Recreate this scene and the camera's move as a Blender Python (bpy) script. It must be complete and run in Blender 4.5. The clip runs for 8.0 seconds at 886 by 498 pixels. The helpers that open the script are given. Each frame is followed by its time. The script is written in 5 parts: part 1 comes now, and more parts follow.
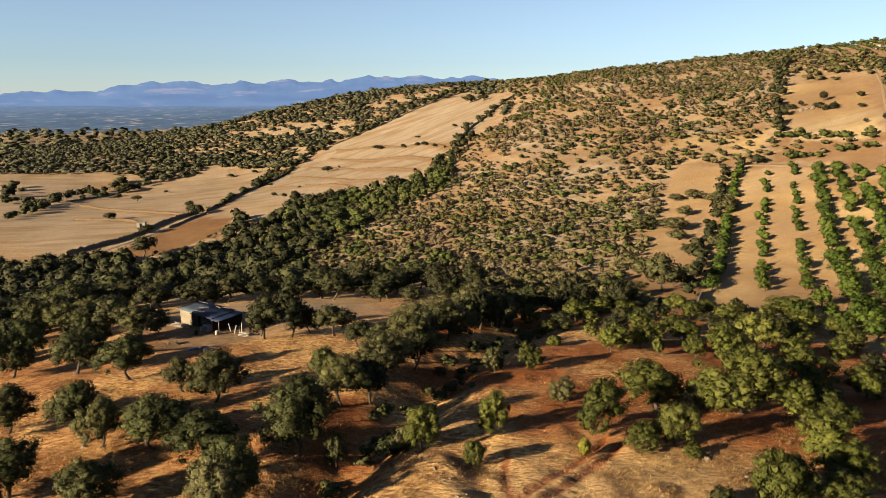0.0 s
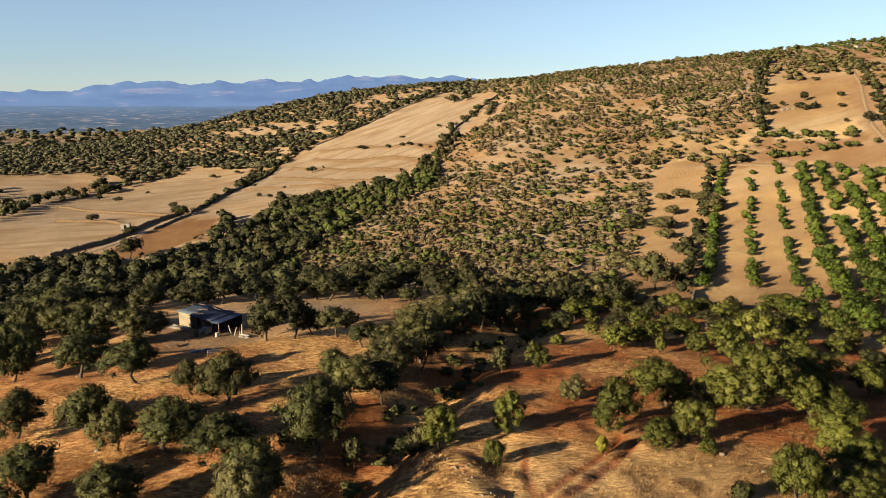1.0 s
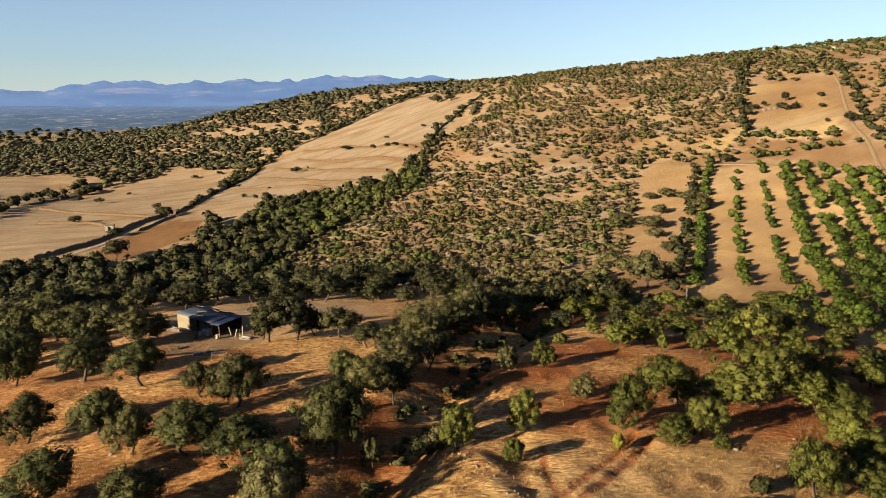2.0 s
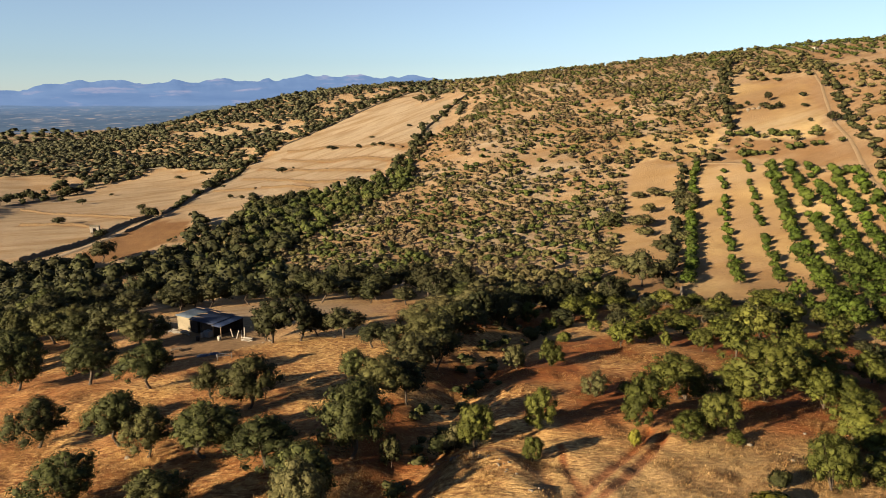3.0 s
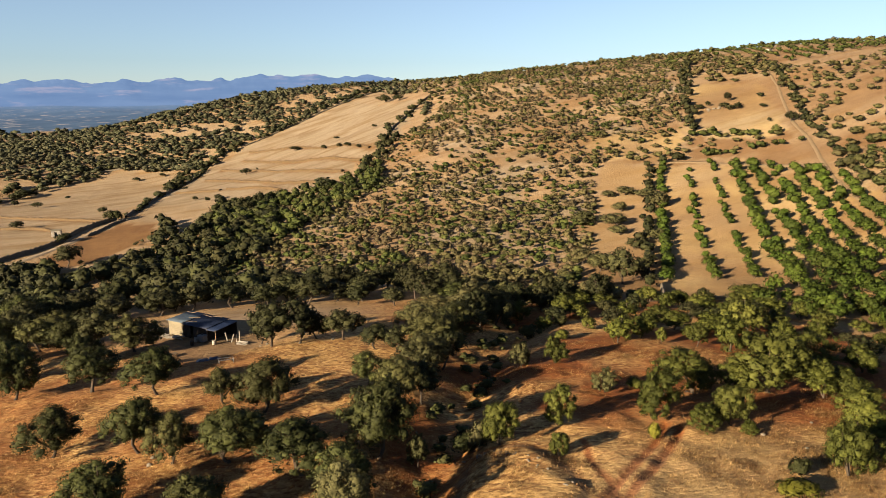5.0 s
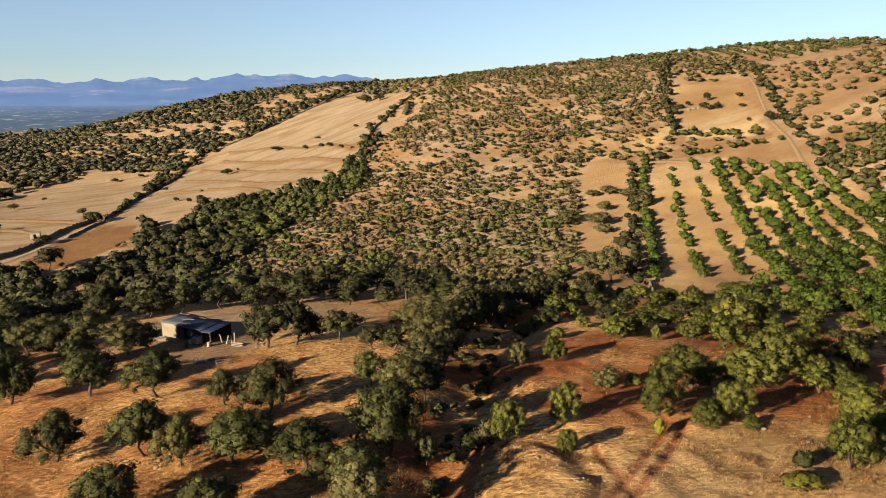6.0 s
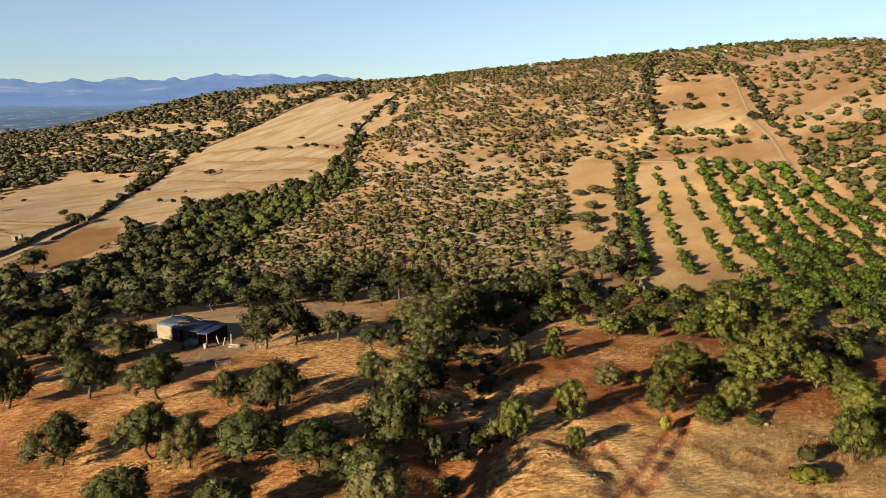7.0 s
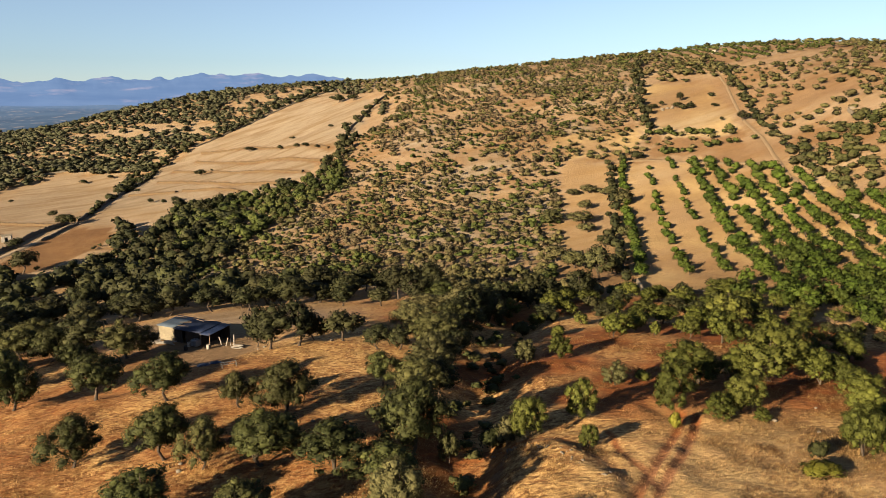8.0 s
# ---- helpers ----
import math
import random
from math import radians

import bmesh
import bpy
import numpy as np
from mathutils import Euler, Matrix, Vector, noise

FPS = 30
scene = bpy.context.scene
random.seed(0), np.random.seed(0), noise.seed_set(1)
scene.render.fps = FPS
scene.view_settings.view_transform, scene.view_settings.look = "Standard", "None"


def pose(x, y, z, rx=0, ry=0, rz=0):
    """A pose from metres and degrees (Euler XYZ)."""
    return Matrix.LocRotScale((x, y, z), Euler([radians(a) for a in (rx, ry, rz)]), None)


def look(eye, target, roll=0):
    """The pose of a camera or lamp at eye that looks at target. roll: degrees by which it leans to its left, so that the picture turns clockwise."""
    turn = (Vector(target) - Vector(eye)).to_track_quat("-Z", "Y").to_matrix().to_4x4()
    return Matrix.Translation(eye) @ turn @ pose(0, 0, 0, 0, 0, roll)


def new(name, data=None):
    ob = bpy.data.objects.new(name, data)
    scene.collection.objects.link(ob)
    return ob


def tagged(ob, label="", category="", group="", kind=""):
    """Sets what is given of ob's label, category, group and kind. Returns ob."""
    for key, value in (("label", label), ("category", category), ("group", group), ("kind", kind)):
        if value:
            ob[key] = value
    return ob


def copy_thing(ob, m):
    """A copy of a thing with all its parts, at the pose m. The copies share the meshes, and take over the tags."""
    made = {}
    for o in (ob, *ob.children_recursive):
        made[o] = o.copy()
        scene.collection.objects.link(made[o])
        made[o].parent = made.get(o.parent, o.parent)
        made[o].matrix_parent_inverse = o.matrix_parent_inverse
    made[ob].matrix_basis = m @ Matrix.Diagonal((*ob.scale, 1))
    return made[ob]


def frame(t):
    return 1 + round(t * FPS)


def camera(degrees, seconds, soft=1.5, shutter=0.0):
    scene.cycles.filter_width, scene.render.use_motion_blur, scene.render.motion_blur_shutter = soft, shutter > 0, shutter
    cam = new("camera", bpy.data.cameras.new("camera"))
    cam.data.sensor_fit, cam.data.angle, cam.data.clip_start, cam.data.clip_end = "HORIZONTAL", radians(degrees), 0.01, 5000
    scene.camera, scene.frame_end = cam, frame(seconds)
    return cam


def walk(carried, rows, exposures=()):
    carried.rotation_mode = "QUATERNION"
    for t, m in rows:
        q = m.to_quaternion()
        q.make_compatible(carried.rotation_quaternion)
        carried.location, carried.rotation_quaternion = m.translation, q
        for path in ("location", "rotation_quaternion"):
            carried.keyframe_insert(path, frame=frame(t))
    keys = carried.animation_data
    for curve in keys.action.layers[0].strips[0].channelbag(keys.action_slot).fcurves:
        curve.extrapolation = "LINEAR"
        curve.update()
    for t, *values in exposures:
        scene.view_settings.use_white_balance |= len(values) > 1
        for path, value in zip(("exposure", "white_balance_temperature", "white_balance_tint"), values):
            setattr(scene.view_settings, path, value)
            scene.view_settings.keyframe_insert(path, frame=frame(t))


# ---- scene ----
# ---- camera: seconds, place, tilt, turn ----
cam = camera(62.4, 8.0, soft=0.9)
ROWS = [
    (0.0, 0.00, 0.00, 30.00, -11.78, 0.00),
    (0.5, -1.60, -0.14, 30.07, -11.79, -0.80),
    (1.0, -3.21, -0.28, 30.13, -11.79, -1.61),
    (1.5, -4.82, -0.42, 30.20, -11.79, -2.44),
    (3.0, -9.67, -0.75, 30.43, -11.83, -4.74),
    (3.5, -11.24, -0.82, 30.51, -11.84, -5.54),
    (4.0, -12.76, -0.88, 30.60, -11.85, -6.38),
    (4.5, -14.23, -0.91, 30.67, -11.85, -7.28),
    (5.0, -15.63, -0.93, 30.73, -11.85, -8.20),
    (6.5, -19.43, -0.87, 30.85, -11.87, -10.72),
    (7.0, -20.63, -0.81, 30.89, -11.87, -11.43),
    (7.5, -21.80, -0.74, 30.94, -11.89, -11.96),
    (8.0, -22.97, -0.67, 30.98, -11.90, -12.44),
]
walk(cam, [(t, pose(x, y, z, 90 + tilt, 0, turn)) for t, x, y, z, tilt, turn in ROWS], exposures=[(0.0, 2.46), (8.0, 2.46)])

# ---- sky and sun: low evening sun from behind and to the side ----
SUN_AZIMUTH, SUN_HEIGHT = radians(238), radians(16.5)
world = bpy.data.worlds.new("sky")
scene.world = world
world.use_nodes = True
wn = world.node_tree
sky = wn.nodes.new("ShaderNodeTexSky")
sky.sky_type, sky.sun_disc = "NISHITA", False
sky.sun_elevation, sky.sun_rotation = SUN_HEIGHT, SUN_AZIMUTH
sky.altitude, sky.air_density, sky.dust_density, sky.ozone_density = 0, 0.9, 0.0, 4.0
soften = wn.nodes.new("ShaderNodeHueSaturation")
soften.inputs["Saturation"].default_value = 0.65
wn.links.new(sky.outputs[0], soften.inputs["Color"])
tone = wn.nodes.new("ShaderNodeMix")
tone.data_type, tone.blend_type = "RGBA", "MULTIPLY"
tone.inputs[0].default_value, tone.inputs[7].default_value = 1.0, (0.44, 0.485, 0.53, 1.0)
wn.links.new(soften.outputs[0], tone.inputs[6])
wn.links.new(tone.outputs[2], wn.nodes["Background"].inputs[0])
wn.nodes["Background"].inputs[1].default_value = 0.05
sun_way = Vector((math.sin(SUN_AZIMUTH) * math.cos(SUN_HEIGHT), math.cos(SUN_AZIMUTH) * math.cos(SUN_HEIGHT), math.sin(SUN_HEIGHT)))
sun = new("sun", bpy.data.lights.new("sun", "SUN"))
sun.data.energy, sun.data.angle, sun.data.color = 5.0, radians(0.6), (1.0, 0.775, 0.5)
sun.matrix_world = look(sun_way * 200, (0, 0, 0))


# ---- materials ----
def material(name, rough=0.9, spec=0.2):
    m = bpy.data.materials.new(name)
    m.use_nodes = True
    b = m.node_tree.nodes["Principled BSDF"]
    b.inputs["Roughness"].default_value, b.inputs["Specular IOR Level"].default_value = rough, spec
    return m, m.node_tree, b


def node(nt, kind, **values):
    n = nt.nodes.new(kind)
    for key, value in values.items():
        n.inputs[key.replace("_", " ")].default_value = value
    return n


def noise_fac(nt, scale, detail=4.0, lo=0.35, hi=0.65, coord=None):
    n = node(nt, "ShaderNodeTexNoise", Scale=scale, Detail=detail, Roughness=0.6)
    if coord is not None:
        nt.links.new(coord, n.inputs["Vector"])
    r = node(nt, "ShaderNodeMapRange", From_Min=lo, From_Max=hi)
    nt.links.new(n.outputs[0], r.inputs[0])
    return r.outputs[0]


def mix(nt, fac, a, b, blend="MIX"):
    n = nt.nodes.new("ShaderNodeMix")
    n.data_type, n.blend_type = "RGBA", blend
    for sock, v in ((n.inputs[0], fac), (n.inputs[6], a), (n.inputs[7], b)):
        if hasattr(v, "is_linked"):
            nt.links.new(v, sock)
        elif isinstance(v, tuple):
            sock.default_value = (*v, 1.0)
        else:
            sock.default_value = v
    return n.outputs[2]


def world_coord(nt, scale=(1, 1, 1)):
    g = nt.nodes.new("ShaderNodeNewGeometry")
    mp = nt.nodes.new("ShaderNodeMapping")
    mp.inputs["Scale"].default_value = scale
    nt.links.new(g.outputs["Position"], mp.inputs["Vector"])
    return mp.outputs[0]


def bump(nt, b, height, strength=0.5, distance=0.1):
    n = node(nt, "ShaderNodeBump", Strength=strength, Distance=distance)
    nt.links.new(height, n.inputs["Height"])
    nt.links.new(n.outputs[0], b.inputs["Normal"])


def plain(name, a, b_colour, scale=3.0, rough=0.85, spec=0.2, relief=0.3, metal=0.0):
    m, nt, b = material(name, rough, spec)
    co = world_coord(nt)
    c = mix(nt, noise_fac(nt, scale, coord=co), a, b_colour)
    c = mix(nt, noise_fac(nt, scale * 9, lo=0.4, hi=0.75, coord=co), c, tuple(0.7 * v for v in a))
    nt.links.new(c, b.inputs["Base Color"])
    b.inputs["Metallic"].default_value = metal
    bump(nt, b, noise_fac(nt, scale * 6, coord=co), relief, 0.03)
    return m


def leaf(name, dark, light, dry):
    """Leaves: each card its own shade, each plant its own tint."""
    m, nt, b = material(name, 0.75, 0.12)
    g = nt.nodes.new("ShaderNodeNewGeometry")
    o = nt.nodes.new("ShaderNodeObjectInfo")
    at = nt.nodes.new("ShaderNodeAttribute")
    at.attribute_name = "tint"
    c = mix(nt, g.outputs["Random Per Island"], dark, light)
    add = nt.nodes.new("ShaderNodeMath")
    add.operation = "ADD"
    nt.links.new(o.outputs["Random"], add.inputs[0])
    nt.links.new(at.outputs["Fac"], add.inputs[1])
    fr = nt.nodes.new("ShaderNodeMath")
    fr.operation = "FRACT"
    nt.links.new(add.outputs[0], fr.inputs[0])
    r = node(nt, "ShaderNodeMapRange", From_Min=0.25, From_Max=1.0, To_Max=0.55)
    nt.links.new(fr.outputs[0], r.inputs[0])
    c = mix(nt, r.outputs[0], c, dry)
    many = nt.nodes.new("ShaderNodeMath")
    many.operation = "MULTIPLY"
    many.inputs[1].default_value = 7.31
    nt.links.new(add.outputs[0], many.inputs[0])
    again = nt.nodes.new("ShaderNodeMath")
    again.operation = "FRACT"
    nt.links.new(many.outputs[0], again.inputs[0])
    c = mix(nt, again.outputs[0], c, mix(nt, 1.0, c, (0.5, 0.52, 0.5), "MULTIPLY"))
    nt.links.new(c, b.inputs["Base Color"])
    tr = nt.nodes.new("ShaderNodeBsdfTranslucent")
    nt.links.new(c, tr.inputs[0])
    ms = nt.nodes.new("ShaderNodeMixShader")
    ms.inputs[0].default_value = 0.1
    nt.links.new(b.outputs[0], ms.inputs[1])
    nt.links.new(tr.outputs[0], ms.inputs[2])
    nt.links.new(ms.outputs[0], nt.nodes["Material Output"].inputs[0])
    return m


OAK = leaf("oak_leaves", (0.018, 0.0225, 0.0073), (0.05, 0.0565, 0.0155), (0.06, 0.053, 0.02))
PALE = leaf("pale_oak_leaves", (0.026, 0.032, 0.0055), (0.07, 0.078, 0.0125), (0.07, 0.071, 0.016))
GREY = leaf("grey_green_leaves", (0.03, 0.0315, 0.0125), (0.077, 0.076, 0.029), (0.077, 0.066, 0.03))
ORCHARD = leaf("orchard_leaves", (0.015, 0.027, 0.0026), (0.04, 0.062, 0.006), (0.048, 0.06, 0.01))
SCRUB = leaf("scrub_leaves", (0.027, 0.0288, 0.0098), (0.0702, 0.0666, 0.0235), (0.09, 0.0693, 0.0353))
DRY_SCRUB = leaf("dry_scrub_leaves", (0.044, 0.037, 0.019), (0.09, 0.074, 0.04), (0.1, 0.072, 0.043))
SCRUB_GREEN = leaf("green_scrub_leaves", (0.0193, 0.0282, 0.006), (0.0488, 0.0602, 0.0125), (0.0552, 0.0564, 0.018))
YELLOW = leaf("broom_leaves", (0.083, 0.087, 0.0073), (0.12, 0.12, 0.0136), (0.11, 0.095, 0.019))
# greyed greens: haze over the distant woods is put into the leaf colour
WOODS = leaf("hazed_woods_leaves", (0.024, 0.027, 0.0135), (0.054, 0.057, 0.029), (0.06, 0.055, 0.033))
# oak leaves again, darkened: woodland shade is put into the colour
DARK_OAK = leaf("shaded_oak_leaves", (0.0096, 0.0124, 0.0048), (0.032, 0.0352, 0.0112), (0.0368, 0.0332, 0.014))
BARK = plain("bark", (0.0547, 0.041, 0.0301), (0.0301, 0.023, 0.0175), 4.0, relief=0.8)
STONE = plain("field_stone", (0.1094, 0.093, 0.0711), (0.0657, 0.0547, 0.041), 1.5, relief=0.7)


# ---- lie of the land: broad mounds and hollows over a plain (x, y, reach, rise) ----
PLAIN = -28.0
HILLS = [
    (-10, 40, 70, -1.7), (55, 45, 70, 16.2), (-75, 70, 70, 8.9), (120, 80, 80, -12), (-40, 130, 60, 9.4), (30, 150, 60, 0.2),
    (-110, 180, 90, -5.9), (90, 190, 60, -2.6), (-20, 230, 70, -3), (150, 260, 70, -12.3), (60, 280, 70, 6.3), (-120, 330, 100, 6.9),
    (240, 180, 110, 63.4), (-40, 400, 90, 2.1), (70, 400, 90, 21.1), (180, 380, 90, -3.5), (300, 380, 130, 33.9), (-150, 520, 120, -20.7),
    (0, 540, 110, -1), (130, 530, 110, 33.1), (-60, 720, 150, 53.3), (300, 650, 150, 67.7), (210, 600, 90, -21), (240, 470, 80, -0.5),
    (420, 420, 140, 40.2), (-10, -120, 130, 28.6), (100, 820, 200, 10.9),
]


def lattice(x, y, size, seed=0):
    """Smooth random values 0 to 1 on a lattice of that size."""
    x, y = np.asarray(x, float) / size, np.asarray(y, float) / size
    i, j = np.floor(x), np.floor(y)
    u, v = x - i, y - j
    u, v = u * u * (3 - 2 * u), v * v * (3 - 2 * v)

    def at(a, b):
        h = np.sin(a * 127.1 + b * 311.7 + seed * 74.7) * 43758.5453
        return h - np.floor(h)
    return (at(i, j) * (1 - u) + at(i + 1, j) * u) * (1 - v) + (at(i, j + 1) * (1 - u) + at(i + 1, j + 1) * u) * v


def near_zone(x, y, cx, cy, r, soft):
    d = np.hypot(np.asarray(x, float) - cx, np.asarray(y, float) - cy)
    return np.clip((r + soft - d) / soft, 0, 1)


def line_distance(x, y, pts):
    x, y = np.asarray(x, float), np.asarray(y, float)
    best = np.full(np.broadcast(x, y).shape, 1e9)
    for (ax, ay), (bx, by) in zip(pts, pts[1:]):
        dx, dy = bx - ax, by - ay
        k = np.clip(((x - ax) * dx + (y - ay) * dy) / (dx * dx + dy * dy), 0, 1)
        best = np.minimum(best, np.hypot(x - ax - k * dx, y - ay - k * dy))
    return best


def height(x, y):
    x, y = np.asarray(x, float), np.asarray(y, float)
    z = np.full(np.broadcast(x, y).shape, PLAIN)
    for cx, cy, r, h in HILLS:
        z = z + h * np.exp(-((x - cx) ** 2 + (y - cy) ** 2) / (2.0 * r * r))
    k = near_zone(x, y, -37.5, 111, 8, 8)
    k = k * k * (3 - 2 * k)
    z = z * (1 - k) + (-5.95) * k
    far = np.clip((y - 150) / 200, 0, 1)
    z = z + (lattice(x, y, 9, 3) - 0.5) * 0.5 + (lattice(x, y, 2.6, 5) - 0.5) * 0.22 * (1 - far) * (1 - k) + (lattice(x, y, 45, 8) - 0.5) * 2.0 * far
    z = z + (lattice(x, y, 1.8, 6) - 0.5) * 0.36 * np.clip((112 - y) / 30, 0, 1) * (1 - k)
    # channel sunk beside the hedge, its shape added to hold shade
    d = line_distance(x, y, [(-9, 54), (-5, 66), (-1, 77), (3, 88), (8, 99), (14, 111)])
    z = z - 1.9 * np.exp(-((d / 4.2) ** 2))
    # low grassy bank with a stony rim
    e = ((x + 2.2) / 4.6) ** 2 + ((y - 50.0) / 7.6) ** 2
    k = np.clip((1.45 - e) / 0.9, 0, 1)
    return z + 0.6 * k * k * (3 - 2 * k) * np.clip((y - 36) / 10, 0, 1)


def ground_z(x, y):
    return float(height(x, y))


def inside(x, y, poly):
    x, y = np.asarray(x, float), np.asarray(y, float)
    hit = np.zeros(np.broadcast(x, y).shape, bool)
    for (ax, ay), (bx, by) in zip(poly, poly[1:] + poly[:1]):
        if ay != by:
            hit ^= ((ay > y) != (by > y)) & (x < (bx - ax) * (y - ay) / (by - ay) + ax)
    return hit


FIELD_A = [(-143, 262), (-190, 300), (-330, 540), (-266, 545), (-213, 470), (-170, 552), (-108, 512), (-110, 457), (-116, 334), (-122, 284)]
FIELD_B = [(-107, 360), (-107, 500), (-80, 551), (-45, 572), (-4, 596), (40, 484), (18, 390), (5, 373), (-13, 336), (-25, 315), (-48, 327), (-65, 342)]
RED_FIELD = [(-117, 258), (-113, 294), (-108, 318), (-93.4, 311), (-86.5, 295), (-91, 272), (-103, 255)]
PLOT = [(168, 375), (194, 344), (153, 256), (132, 293)]
RED_SLOPE = [(87, 274), (106, 264), (54, 146), (46, 129), (36, 150), (59, 203)]
ORCHARD_LAND = [(48, 136), (104, 260), (126, 243), (132, 200), (122, 166), (150, 130), (120, 60), (74, 70), (60, 92), (56, 118)]
SCRUB_LAND = [(-82, 259), (-66, 318), (-32, 316), (-13, 320), (5, 345), (8, 378), (25, 385), (52, 440), (90, 560), (230, 470), (191, 430), (132, 302), (94, 280), (84, 272), (58, 202), (36, 150), (44, 126), (14, 128), (8, 148), (-2, 168), (-20, 190), (-56, 215), (-90, 235)]
LANE = [(-133, 250), (-129, 258), (-123, 270), (-119, 281), (-114.6, 297), (-111, 318), (-108.5, 327)]
TRACK = [(215, 380), (195, 333), (178, 300), (161, 266), (149, 237), (138, 215), (128, 194), (121, 174), (119, 160), (121, 140)]
CROSS_TRACK = [(106, 266), (115, 258), (125, 238), (133, 212)]
RUT_A, RUT_B = [(14.5, 60), (12.4, 56.8), (8.8, 52.6), (4.6, 48.2), (1, 44)], [(15.6, 59), (13.4, 55.8), (9.8, 51.6), (5.6, 47.2), (2, 43)]
EAST_SLOPE = [(90, 285), (106, 264), (126, 243), (132, 200), (122, 166), (150, 120), (420, 200), (480, 480), (230, 470), (190, 430), (168, 376), (132, 300)]
TERRACES = [[(-70, 372), (-52, 352), (-38, 330)], [(-100, 400), (-72, 372)], [(-93, 448), (-45, 354), (-23, 334)], [(-90, 492), (-35, 373), (-12, 345)], [(-77, 505), (-38, 417), (-2, 356)], [(-76, 529), (-41, 485), (-25, 441), (2, 378)], [(-209, 418), (-151, 358), (-112, 323)], [(-172, 338), (-143, 325), (-129, 312)]]
STRIP = [(-200, 645), (-84, 575), (-70, 606), (-185, 665)]
YELLOW_SLOPE = [(92, 307), (110, 315), (135, 300), (120, 281), (108, 268), (93, 282)]
TERRACE_LAND = [(131, 291), (152, 254), (143, 236), (128, 246), (119, 266)]
FIELD_WALL = [(-108, 332), (-108, 352), (-109, 430), (-104, 510), (-82, 551), (-45, 574), (-4, 600), (30, 622)]
SLOPE_WALL = [(5, 369), (17, 417), (34, 463), (48, 492)]
WEST_WALL = [(-225, 440), (-219, 486), (-214, 532), (-194, 556), (-160, 560), (-112, 530)]
ORCHARD_WALL = [(45.5, 127), (51, 140), (77, 202), (104, 264)]
RUT_C = [(5.5, 57.5), (4.8, 53), (5.0, 49.5), (4.6, 46)]


# ---- ground: one sheet ----
def steps(stops):
    """Coordinates from (start, spacing at start) stops, spacing changing evenly between them."""
    out, v = [], stops[0][0]
    xs, ds = zip(*stops)
    while v < xs[-1]:
        out.append(v)
        v += float(np.interp(v, xs, ds))
    return np.array(out + [xs[-1]])


def mesh_of(name, verts, polys, mats=(), smooth=False):
    me = bpy.data.meshes.new(name)
    verts = np.asarray(verts, np.float32)
    me.vertices.add(len(verts))
    me.vertices.foreach_set("co", verts.ravel())
    polys = [np.asarray(p, np.int32) for p in polys if len(p)]
    loops = np.concatenate([p.ravel() for p in polys])
    sizes = np.concatenate([np.full(len(p), p.shape[1], np.int32) for p in polys])
    me.loops.add(len(loops))
    me.loops.foreach_set("vertex_index", loops)
    me.polygons.add(len(sizes))
    me.polygons.foreach_set("loop_start", np.concatenate([[0], np.cumsum(sizes)[:-1]]).astype(np.int32))
    if smooth:
        me.polygons.foreach_set("use_smooth", np.ones(len(sizes), bool))
    for m in mats:
        me.materials.append(m)
    me.update(calc_edges=True)
    return me


def put_attribute(me, name, values, kind="FLOAT"):
    a = me.attributes.new(name, "FLOAT_COLOR" if kind == "COLOR" else "FLOAT", "POINT")
    a.data.foreach_set("color" if kind == "COLOR" else "value", np.asarray(values, np.float32).ravel())


